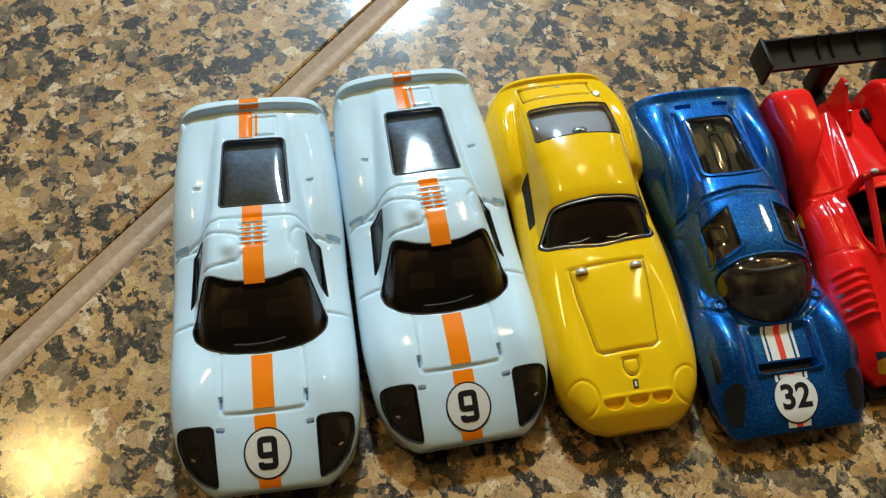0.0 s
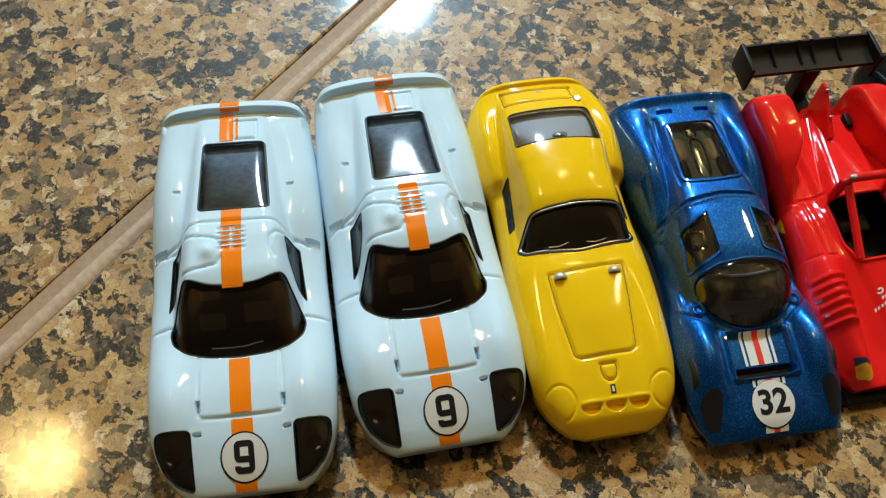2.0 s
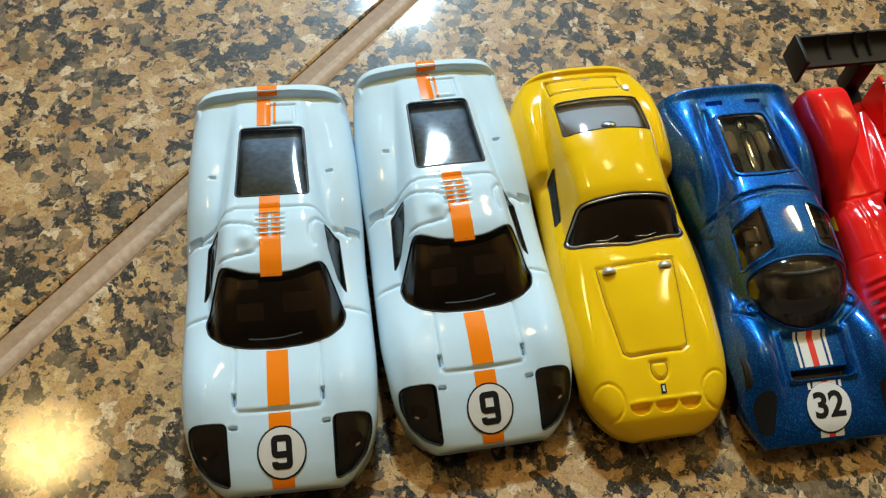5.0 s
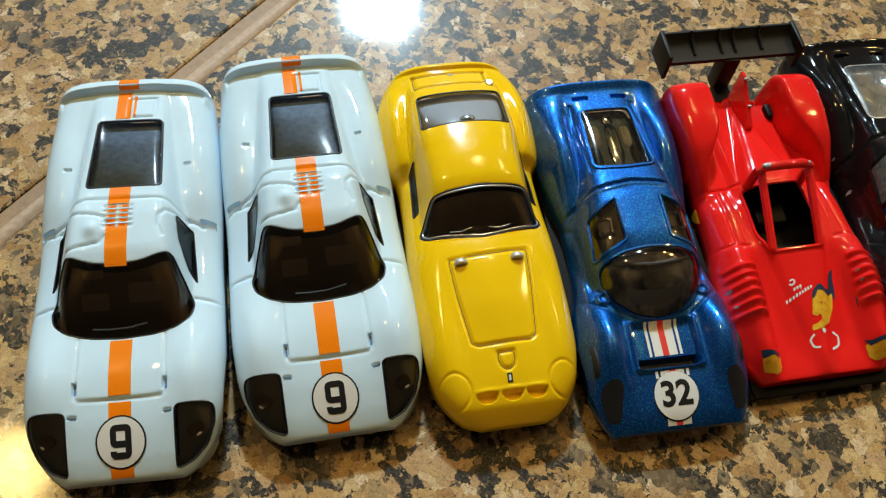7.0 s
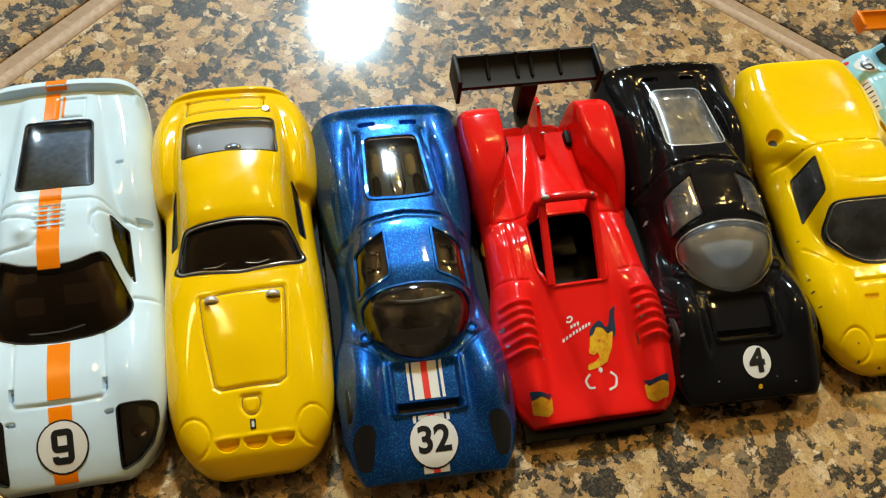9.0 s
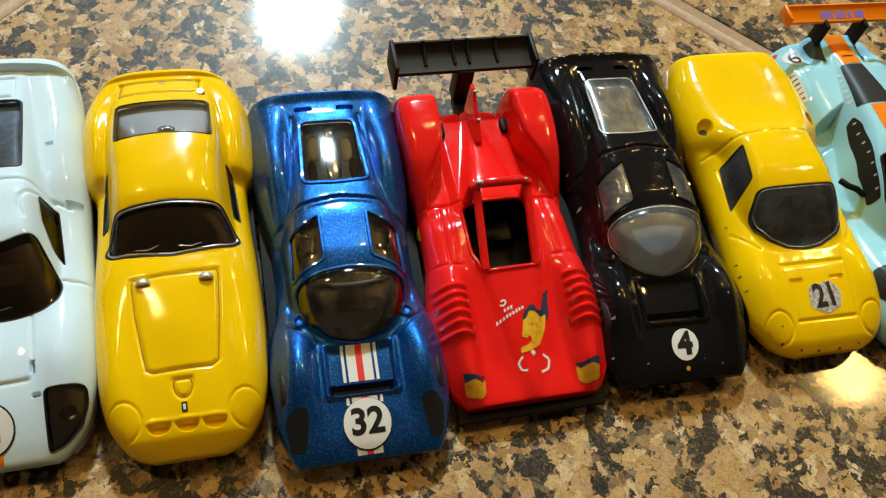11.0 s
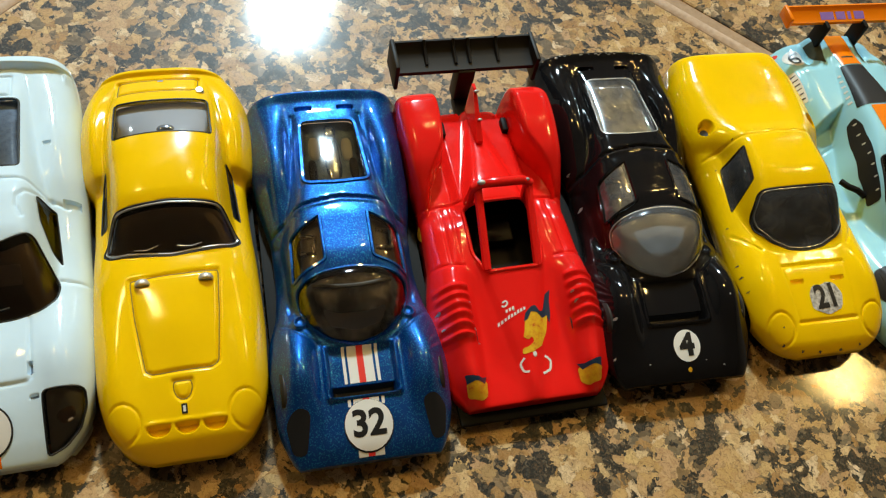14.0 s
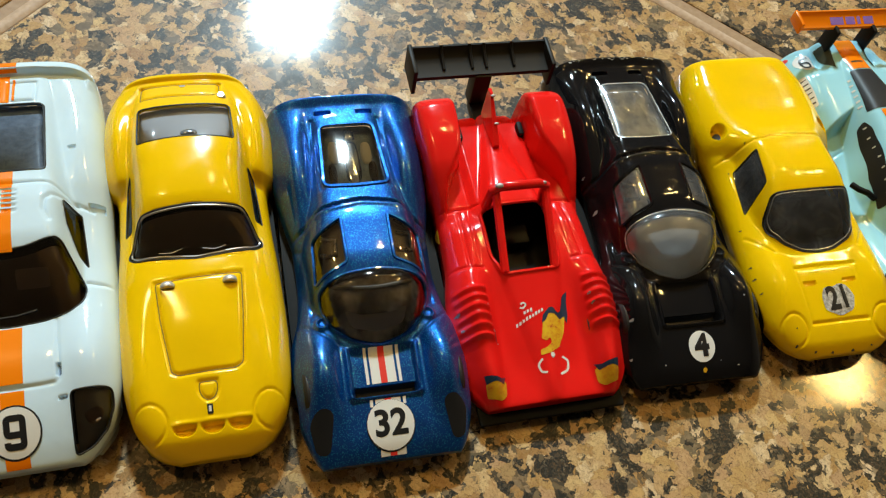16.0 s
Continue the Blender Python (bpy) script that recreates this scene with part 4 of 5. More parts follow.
# ---- the toy cars ----
def long_tail_coupe(letter, label):
    car = thing(letter, label)
    f = COUPE
    rear = rounded([(-5.1, 28.5), (6.1, 28.4), (6.6, 12.7), (-5.8, 12.8)], 0.9)
    screen = [(-8.5, -0.5), (-4.2, -2.1), (0, -2.6), (4.2, -2.1), (8.6, -0.5), (11.6, -7.4), (11.0, -9.8), (8.8, -11.6), (5.2, -12.6), (0, -13.0)]
    screen = rounded(screen + [(-x, y) for x, y in screen[8:4:-1]], 0.9)
    side = rounded([(8.9, 7.8), (11.2, 6.6), (11.9, -3.4), (10.6, -1.4), (9.4, 3.0)], 0.4)
    lamp_r = rounded([(8.4, -24.7), (14.4, -24.5), (14.4, -27.0), (13.2, -30.2), (11.0, -32.6), (8.3, -33.8)], 0.9)
    shell(f, ICE, car, [rear, screen, side, mirror(side), lamp_r, mirror(lamp_r)])
    window(car, f, screen, SMOKE, "windscreen", label="smoked windscreen", r=0.15)
    window(car, f, rear, HAZE, "rear_window", label="dark grey rear window", rise=lambda x, y: 0.2 * (1 - (x / 6.3) ** 2) * (1 - ((y - 20.7) / 8.2) ** 2))
    for s in (side, mirror(side)):
        window(car, f, s, GREYGLASS, "side_window", r=0.12)
    for s in (lamp_r, mirror(lamp_r)):
        cover = window(car, f, s, SMOKE, "headlight_cover", r=0.16, label="smoked headlight cover")
        filler("lamp_bowl", cover, f, s, 1.3, SMOKY)
        cx = 11.2 if s is lamp_r else -11.2
        bm = bmesh.new()
        bmesh.ops.create_uvsphere(bm, u_segments=16, v_segments=10, radius=1.4)
        bmesh.ops.scale(bm, vec=(1, 1.1, 0.4), verts=bm.verts)
        bmesh.ops.translate(bm, vec=(cx * 1.02, -28.0, float(f.z(cx, -28.0)) - 1.3), verts=bm.verts)
        part("headlight", bm, UMBER_LIGHT, cover)
    o = ORANGE
    stripe(car, f, -1.75, 1.75, -22.5, -13.3, o)
    stripe(car, f, -1.75, 1.75, -34.4, -23.5, o)
    stripe(car, f, -1.75, 1.75, -2.9, 4.0, o)
    stripe(car, f, -1.75, 1.75, 8.8, 12.5, o)
    for k in range(5):
        for x0, x1 in ((-1.75, -0.25), (0.25, 1.75)):
            stripe(car, f, x0, x1, 4.05 + 0.98 * k, 4.6 + 0.98 * k, o)
    # dark patches over the sunk bonnet slots paint in their shade
    for sx in (-1, 1):
        drape("vent_slot", f, [(sx * 6.7, -25.6), (sx * 8.0, -25.5), (sx * 8.0, -25.2), (sx * 6.7, -25.3)], 0.06, DUSK, car, "dark patch painted as the shade in a bonnet slot", 0.3)
        drape("vent_slot", f, [(sx * 6.85, -22.0), (sx * 7.2, -22.0), (sx * 7.2, -20.3), (sx * 6.9, -20.3)], 0.06, DUSK, car, "dark patch painted as the shade in a bonnet slot", 0.3)
    stripe(car, f, -2.2, 0.3, 29.0, 35.9, o)
    stripe(car, f, 0.8, 1.25, 29.6, 34.9, o)
    stripe(car, f, -2.0, 1.6, 36.3, 38.9, o)
    disc = drape("number_disc", f, circle(0.05, -29.4, 3.9), 0.11, INK, car, "white racing number disc with a black rim")
    face = drape("disc_face", f, circle(0.05, -29.4, 3.62), 0.15, WHITE, disc)
    nine = [(-1.15, -1.3), (-1.15, -2.0), (1.15, -2.0), (1.15, 2.0), (-1.15, 2.0), (-1.15, -0.35), (1.15, -0.35)]
    ribbon(f, nine, 0.95, 0.05, -29.4, 1.0, INK, disc, off=0.2, label="black racing number 9")
    tube("wiper", [(x, y, float(f.z(x, y)) + 0.12) for x, y in ((-4.4, -11.3), (-2, -11.45), (1, -11.4), (4.2, -10.9))], 0.22, GASKET, car)
    filler("cabin_tub", car, f, screen, 2.3, UMBER, "brown cabin tub", 0.98)
    for x0, x1, y0, y1 in ((-6.2, -1.8, -8.2, -5.8), (1.4, 6.4, -7.4, -4.6), (-5.8, -2.4, -3.8, -2.4)):
        drape("seat", f, rounded([(x0, y0), (x1, y0), (x1, y1), (x0, y1)], 0.5), -1.9, UMBER_LIGHT, car)
    base(car, f, -30, 34)
    wheels(car, -20.5, 22, 13.2)
    filler("engine_cover", car, f, rear, 1.4, DUSK, "dark grey engine cover")
    return car


def grand_tourer(letter, label):
    car = thing(letter, label)
    f = TOURER
    rear = rounded([(-7.9, 25.6), (8.0, 25.6), (8.2, 16.9), (0, 17.3), (-8.2, 16.9)], 0.8)
    screen = rounded([(-8.6, 3.2), (0, 3.7), (8.7, 3.3), (11.3, -1.4), (10.0, -2.6), (0, -3.9), (-10.0, -2.8), (-11.2, -1.6)], 0.7)
    side = rounded([(10.0, 13.6), (10.9, 12.6), (11.5, 3.0), (10.4, 3.8)], 0.4)
    shell(f, YELLOW, car, [rear, screen, side, mirror(side)])
    p = window(car, f, screen, SMOKE, "windscreen", label="smoked windscreen with a black edge", r=0.14)
    trim("window_edge", f, [(x * 0.955, 0.1 + (y - 0.1) * 0.90) for x, y in screen], 0.2, TARNISH, p, -0.08, "thin silver line")
    # dark olive beads follow the bonnet, boot and shield gaps
    for line in ([(x, y) for x, y in HOOD[:-1]], [(-7.4, 33.2), (6.6, 33.2), (6.4, 29.0), (-7.6, 29.0)], TOURER_LINES[5][:-1]):
        trim("panel_gap", f, rounded(line, 0.7), 0.13, SEAM, car, -0.02)
    window(car, f, rear, HAZE, "rear_window", label="hazy grey rear window", r=0.16)
    # added grey sheet stands in for the ceiling's reflection in the pane
    filler("rear_window_backing", car, f, rear, 1.6, SLATE, "grey sheet added under the pane for its reflected grey")
    bm = bmesh.new()
    bmesh.ops.create_uvsphere(bm, u_segments=18, v_segments=10, radius=1.5)
    bmesh.ops.scale(bm, vec=(1.0, 0.55, 0.4), verts=bm.verts)
    bmesh.ops.translate(bm, vec=(0.6, 18.6, float(f.z(0.6, 18.6)) - 1.0), verts=bm.verts)
    part("spare_cap", bm, CHROME, car, "bright cap behind the rear window")
    for s in (side, mirror(side)):
        window(car, f, s, GREYGLASS, "side_window", r=0.12)
    for sx in (-1, 1):
        bm = bmesh.new()
        bmesh.ops.create_uvsphere(bm, u_segments=18, v_segments=10, radius=1.3)
        bmesh.ops.scale(bm, vec=(0.95, 0.75, 0.8), verts=bm.verts)
        low = [v for v in bm.verts if v.co.y < -0.35]
        for v in low:
            v.co.y = -0.35
        bmesh.ops.translate(bm, vec=(sx * 5.0, -8.6, float(f.z(sx * 5, -8.6)) + 0.05), verts=bm.verts)
        part("bonnet_scoop", bm, SILVER, car, "silver bonnet scoop")
        tube("wiper", [(sx * 3.5 + dx, y, float(f.z(sx * 3.5 + dx, y)) + 0.12) for dx, y in ((-2.4, -2.5), (-0.4, -2.7), (1.4, -2.3))], 0.09, TARNISH, car)
    bm = bmesh.new()
    bmesh.ops.create_cone(bm, cap_ends=True, segments=20, radius1=0.85, radius2=0.6, depth=0.8)
    bmesh.ops.translate(bm, vec=(6.8, 28.4, float(f.z(6.8, 28.4)) + 0.2), verts=bm.verts)
    part("fuel_cap", bm, SILVER, car, "silver fuel filler cap")
    badge = drape("badge", f, rounded([(-0.45, -30.0), (0.45, -30.0), (0.45, -28.5), (-0.45, -28.5)], 0.15), 0.12, INK, car, "small black and white badge", 0.4)
    drape("badge_face", f, [(-0.2, -29.7), (0.2, -29.7), (0.2, -28.8), (-0.2, -28.8)], 0.16, WHITE, badge, "", 0.4)
    drape("badge", f, rounded([(-0.5, 32.0), (0.5, 32.0), (0.5, 32.5), (-0.5, 32.5)], 0.1), 0.12, SILVER, car, "small silver badge", 0.4)
    base(car, f, -30.5, 32, wide=13.9)
    wheels(car, -21, 19.5, 11.4)
    filler("cabin_tub", car, f, screen, 1.8, CABIN, "grey-brown cabin tub", 0.97)
    for x0, x1, y0, y1 in ((-1.2, 1.8, 0.8, 3.0), (2.4, 6.6, -0.8, 1.6), (-6.4, -2.4, -0.4, 1.8)):
        drape("seat", f, rounded([(x0, y0), (x1, y0), (x1, y1), (x0, y1)], 0.6), -1.8, CABIN, car)
    for p in (side, mirror(side)):
        filler("side_lining", car, f, p, 1.2, DUSK, "", 1.0)
    return car


def closed_prototype(letter, label, coat, livery):
    car = thing(letter, label)
    pane = FRESH if livery == "striped" else FOGGED
    f = PROTO
    engine = rounded([(-5.1, 29.4), (5.1, 29.4), (5.9, 14.2), (0, 13.8), (-5.9, 14.2)], 1.5)
    screen = rounded([(-9.3, -5.4), (-5.0, -4.0), (0, -3.5), (5.0, -4.0), (9.3, -5.4), (9.2, -8.0), (7.8, -11.2), (4.6, -14.0), (0, -15.2), (-4.6, -14.0), (-7.8, -11.2), (-9.2, -8.0)], 1.6)
    side = rounded([(4.1, 6.9), (9.3, 3.9), (9.6, -4.3), (4.0, -2.0)], 0.7)
    shell(f, coat, car, [engine, screen, side, mirror(side)])
    striped = livery == "striped"
    rim = coat if striped else SILVER
    window(car, f, engine, pane, "engine_window", label="clear engine window", edge=rim, r=0.45 if striped else 0.14,
           rise=lambda x, y: 0.05 * (y - 22) + 0.3 * (1 - (x / 6.0) ** 2) * (1 - ((y - 22) / 8.4) ** 2))
    window(car, f, screen, pane, "windscreen", label="clear bubble windscreen", edge=rim, r=0.3 if striped else 0.12,
           rise=lambda x, y: 2.6 * np.clip(1 - (x / 9.8) ** 2 - ((y + 9.2) / 6.4) ** 2, 0, 1) ** 0.8 - 0.1)
    for s in (side, mirror(side)):
        window(car, f, s, pane, "roof_window", r=0.35, edge=coat, label="clear side window")
    lamp_l = rounded([(9.0, -25.6), (11.4, -24.8), (13.2, -26.6), (12.4, -31.4), (10.2, -31.8)], 1.2)
    for s in (lamp_l, mirror(lamp_l)) if livery == "striped" else ():
        drape("headlight_cover", f, eased(s), 0.06, GASKET, car, "black painted headlight")
    # black patch over the recess stands for the shade inside the slot
    drape("nose_slot_shade", f, [(-5.0, -23.55), (5.0, -23.55), (5.0, -21.9), (-5.0, -21.9)], 0.25, INK, car, "black patch painted as the nose slot's shade")
    if livery == "striped":
        for y0, y1, rims in ((-21.4, -15.4, True), (-33.0, -24.3, False)):
            stripe(car, f, -2.1, 2.1, y0, y1, WHITE, 0.08)
            stripe(car, f, -0.55, 0.55, y0, y1, REDINK, 0.12)
            for sx in (-1, 1) if rims else ():
                stripe(car, f, sx * 2.75 - 0.25, sx * 2.75 + 0.25, y0, y1, WHITE, 0.08)
        for sx in (-1, 1):
            stripe(car, f, sx * 2.75 - 0.25, sx * 2.75 + 0.25, -25.4, -24.3, WHITE, 0.08)
        rim = drape("number_disc", f, circle(0.0, -28.5, 4.05), 0.13, INK, car, "white racing number disc with thin black rim")
        disc = drape("disc_face", f, circle(0.0, -28.4, 3.9), 0.17, WHITE, rim)
        number(car, f, "32", 0.0, -28.3, 5.6, disc, INK, 0.22, 0, 0.03)
    else:
        disc = drape("number_disc", f, circle(0.7, -27.9, 2.55, ry=2.75), 0.14, WHITE, car, "white racing number disc")
        number(car, f, "4", 0.7, -27.9, 5.2, disc, INK, 0.2, 0, 0.05)
        drape("badge", f, circle(0.7, -31.9, 0.4, 14), 0.12, GOLD, car, "tiny yellow badge")
    base(car, f, -29, 33, wide=14.2)
    wheels(car, -20.5, 20, 13.4)
    filler("engine_bed", car, f, engine, 2.2 if striped else 1.3, DUSK if striped else SILVERED, "dark grey engine bay" if striped else "silver engine bay")
    for name, cx, cy, rx, ry, rz, mat in (("engine", 0.2, 20.6, 1.6, 5.2, 1.0, CHROME), ("intake", -2.9, 23.6, 1.0, 2.6, 1.0, SLATE),
                                          ("intake", 3.1, 23.0, 1.0, 2.6, 1.0, SLATE), ("gearbox", 0.4, 27.6, 1.2, 1.5, 1.0, CHROME),
                                          ("exhaust_pipe", -3.7, 18.0, 0.8, 2.6, 0.8, PIT), ("exhaust_pipe", 3.8, 18.2, 0.8, 2.4, 0.8, PIT)) if striped else ():
        bm = bmesh.new()
        bmesh.ops.create_uvsphere(bm, u_segments=20, v_segments=12, radius=1.0)
        for v in bm.verts:
            v.co = [math.copysign(abs(c) ** 0.7, c) for c in v.co]
        bmesh.ops.scale(bm, vec=(rx, ry, rz), verts=bm.verts)
        bmesh.ops.translate(bm, vec=(cx, cy, float(f.z(cx, cy)) - 2.1), verts=bm.verts)
        part(name, bm, mat, car)
    for s in (side, mirror(side)):
        filler("side_lining", car, f, s, 1.8, UMBER if striped else MOTTLED, "dark cabin lining" if striped else "grey cabin lining", 1.0)
        cx = 6.6 if s is side else -6.6
        tube("seat", [(cx + dx, y, float(f.z(cx, y)) - 1.7) for dx, y in ((-1.6, 0.4), (1.0, 0.2), (1.3, 3.4), (-1.3, 3.8))], 0.55, RIBBED, car, n=8)
    filler("cabin_tub", car, f, screen, 1.6 if striped else 1.5, DOMED if striped else BRIGHT, "brown plated cabin" if striped else "silvered moulded cabin", 0.97)
    if striped:
        shelf = rounded([(-5.4, -9.4), (-2.6, -10.3), (2.6, -10.3), (5.4, -9.4), (4.4, -12.0), (0, -13.0), (-4.4, -12.0)], 0.8)
        drape("dashboard", f, shelf, -0.6, PALE, car, "pale dashboard shelf", 0.5)
        tube("roll_hoop", [(x, -6.4 + 0.02 * x * x, float(f.z(x, -6.4)) - 0.7) for x in np.linspace(-6.6, 6.6, 12)], 0.4, MOTTLED, car, "grey roll hoop", n=8)
    spots = [(-12.2, -22.5, 0.5), (-10.4, -12.8, 0.35), (12.6, -23.0, 0.5), (9.8, -20.6, 0.3), (13.2, -8.6, 0.4), (-11.6, 2.0, 0.6), (-12.8, -28.6, 0.4), (-6.8, -30.4, 0.25), (11.2, 10.6, 0.3), (-12.4, 9.6, 0.5), (7.4, -31.6, 0.3), (-9.0, 33.4, 0.3), (4.0, -30.6, 0.2)]
    if livery == "plain":
        chips(car, f, spots, CHIP, 5)
        for k in range(26):
            x = -12.5 + 25 * random.random()
            drape("paint_chip", f, circle(x, float(35.5 + 0.4 * random.random()), 0.1 + 0.3 * random.random(), 8, 0.07), 0.06, CHIP, car, "", 0.3)
    return car


def open_racer(letter, label):
    car = thing(letter, label)
    f = RACER
    pit = rounded([(-6.4, 7.2), (6.0, 7.4), (6.4, -2.0), (5.2, -6.2), (-5.0, -6.4), (-6.6, -2.0)], 1.0)
    shell(f, RED, car, [pit])
    trim("cockpit_edge", f, pit, 0.4, RED, car, 0.0)
    zz = lambda x, y: float(f.z(x, y))
    tube("roll_bar", [(-5.4, 7.6, 12), (-5.0, 7.6, 17.4), (-3.6, 7.6, 18.2), (3.6, 7.6, 18.2), (5.0, 7.6, 17.4), (5.4, 7.6, 12)], 0.9, RED, car, "red roll bar with chipped paint", n=10)
    for sx in (-4.4, 5.0):
        tube("strut", [(sx, 7.4, 16.8), (sx * 1.0 - 0.3, -6.0, zz(sx, -6.6) + 0.1)], 0.8, RED, car, n=8)
    bm = bmesh.new()
    n = 12
    for x in (-0.6, 0.6):
        pts = [(x, 30.5, 10), (x * 0.5, 31, 17.2), (x * 0.5, 29.6, 17.4), (x, 21.0, 12.2), (x, 21, 10)]
        vs = [bm.verts.new(p) for p in pts]
        bm.faces.new(vs if x > 0 else vs[::-1])
    bm.verts.ensure_lookup_table()
    for k in range(5):
        bm.faces.new((bm.verts[k], bm.verts[(k + 1) % 5], bm.verts[5 + (k + 1) % 5], bm.verts[5 + k]))
    part("fin", bm, RED, car, "red engine cover fin with chipped edge")
    bm = bmesh.new()
    prof = [(35.4, 15.4), (38.4, 15.7), (40.6, 16.6), (41.6, 18.4), (41.0, 18.6), (40.1, 17.3), (38.2, 16.6), (35.4, 16.3)]
    ends = []
    for x in (-13.6, 13.6):
        ends.append([bm.verts.new((x, y, z)) for y, z in prof])
    m = len(prof)
    for k in range(m):
        bm.faces.new((ends[0][k], ends[0][(k + 1) % m], ends[1][(k + 1) % m], ends[1][k]))
    bm.faces.new(ends[0][::-1])
    bm.faces.new(ends[1])
    bmesh.ops.recalc_face_normals(bm, faces=bm.faces)
    wing = part("rear_wing", bm, WING, car, "moulded black plastic rear wing")
    for sx in (-1, 1):
        bm = bmesh.new()
        block(bm, sx * 14.0 - 0.45, 34.6, 12.4, sx * 14.0 + 0.45, 42.0, 18.8, 0.3)
        part("end_plate", bm, WING, wing)
    for x in (-7.8, -2.0, 0.9, 6.6):
        tube("rib", [(x, 36.8, 16.6), (x, 40.2, 17.7), (x, 41.2, 18.8)], 0.35, WING, wing)
    bm = bmesh.new()
    block(bm, -1.8, 34.8, 7.0, 1.8, 38.4, 16.0, 0.5)
    block(bm, -1.8, 28.0, 6.0, 1.8, 36.0, 8.0, 0.4)
    part("wing_post", bm, WING, wing)
    for sx in (-1, 1):
        bm = bmesh.new()
        block(bm, sx * 6.3 - 0.6, 24.2, 8.6, sx * 6.3 + 0.6, 27.4, 10.9, 0.4)
        part("vent", bm, BASE, car, "small black vent")
    bm = bmesh.new()
    block(bm, -13.4, -30.6, 1.6, 13.4, -24, 2.6, 0.4)
    part("splitter", bm, BASE, car, "black front splitter")
    flame = rounded([(-1.2, -21.2), (0.6, -21.0), (2.6, -20.0), (4.0, -17.6), (4.7, -15.0), (4.4, -13.6), (3.4, -15.2), (2.2, -14.0), (0.8, -14.8), (0.2, -15.6), (-0.2, -17.4), (-0.6, -18.4), (0.4, -18.9), (1.0, -18.3), (1.3, -19.2), (0.2, -20.0), (-1.0, -20.2)], 0.35)
    fl = drape("decal", f, flame, 0.1, GOLD, car, "worn yellow and navy flame-shaped decal", 0.5)
    crest = rounded([(0.0, -15.8), (0.5, -14.4), (1.8, -13.3), (2.6, -13.2), (3.3, -14.3), (4.0, -14.0), (4.5, -12.6), (5.0, -11.2), (6.2, -10.3), (5.6, -12.4), (5.4, -14.6), (4.9, -16.2), (4.6, -14.8), (3.6, -15.4), (2.7, -14.4), (1.6, -14.2), (0.8, -15.4)], 0.25)
    drape("decal_edge", f, crest, 0.14, NAVY, fl, "", 0.4)
    for k in range(9):
        x, y = -4.5 + 0.6 * k, -15.5 + 0.24 * k
        drape("lettering", f, [(x, y - 0.3), (x + 0.38, y - 0.15), (x + 0.42, y + 0.45 - 0.1 * (k % 3)), (x + 0.04, y + 0.3)], 0.1, WHITE, car, "worn white lettering", 0.4)
    for k in range(3):
        x, y = -2.9 + 0.6 * k, -13.7 + 0.2 * k
        drape("lettering", f, [(x, y - 0.25), (x + 0.4, y - 0.1), (x + 0.4, y + 0.4), (x, y + 0.25)], 0.1, WHITE, car, "worn white lettering", 0.4)
    ribbon(f, [(-3.4, -12.6), (-2.9, -12.9), (-2.2, -12.3), (-2.6, -11.8), (-3.2, -12.1)], 0.3, 0, 0, 1.0, WHITE, car, "decal", 0.1, "small white curl decal")
    ribbon(f, [(-1.0, -21.8), (-1.9, -22.6), (-1.5, -24.0), (-0.6, -24.2)], 0.35, 0, 0, 1.0, WHITE, car, "decal", 0.1, "worn white nose decal")
    ribbon(f, [(2.9, -21.6), (3.9, -22.4), (3.5, -24.0), (2.0, -24.6)], 0.4, 0, 0, 1.0, WHITE, car, "decal", 0.1, "worn white nose decal")
    drape("decal", f, circle(1.0, -21.3, 0.4, 10), 0.1, WHITE, car, "worn white nose decal", 0.4)
    for x, y, z, r in ((-3.9, 7.5, 18.7, 0.7), (4.4, 7.5, 18.4, 0.45), (0.2, 29.0, 17.3, 0.4), (0.4, 24.5, 14.4, 0.35)):
        bm = bmesh.new()
        bmesh.ops.create_uvsphere(bm, u_segments=10, v_segments=8, radius=r)
        bmesh.ops.scale(bm, vec=(1.4, 0.8, 0.6), verts=bm.verts)
        bmesh.ops.translate(bm, vec=(x, y, z), verts=bm.verts)
        part("bare_spot", bm, CHIP, car, "bare metal where the paint has worn off")
    for sx in (-1, 1):
        lampp = [(sx * 8.2, -24.6), (sx * 12.2, -25.0), (sx * 12.0, -27.2), (sx * 9.6, -27.8), (sx * 8.4, -27.0)]
        lampp = rounded(lampp, 0.5)
        d = drape("headlight_decal", f, lampp, 0.1, GOLD, car, "printed yellow headlight with a navy edge", 0.5)
        drape("decal_edge", f, [(sx * 8.2, -23.9), (sx * 9.2, -24.4), (sx * 10.6, -24.3), (sx * 12.3, -23.8), (sx * 12.1, -25.2), (sx * 10.4, -25.0), (sx * 8.8, -25.2)], 0.14, NAVY, d, "", 0.5)
    bm = bmesh.new()
    block(bm, -14.0, -7.0, 3.2, -13.0, 7.4, 6.6, 0.4)
    part("side_skirt", bm, GOLD, car, "yellow side skirt")
    chips(car, f, [(-14.6, -12.4, 0.6), (-14.4, -15.6, 0.5), (9.4, -12.2, 0.4), (9.6, -14.0, 0.4), (-9.0, -11.4, 0.3), (-8.8, -16.0, 0.4), (13.6, -8.2, 0.35), (-8.4, -18.2, 0.3), (1.0, -21.6, 0.5), (2.6, -19.8, 0.3), (-1.4, -13.6, 0.3), (12.8, 27.0, 0.3), (-14.2, 4.0, 0.3)], CHIP, 3)
    chips(car, f, [(0.2, -22.0, 0.3), (1.2, -21.0, 0.25), (3.0, -16.6, 0.4), (3.6, -18.0, 0.35)], RED, 4)
    base(car, f, -27, 28)
    wheels(car, -16, 19, 12.4, 4.6)
    bm = bmesh.new()
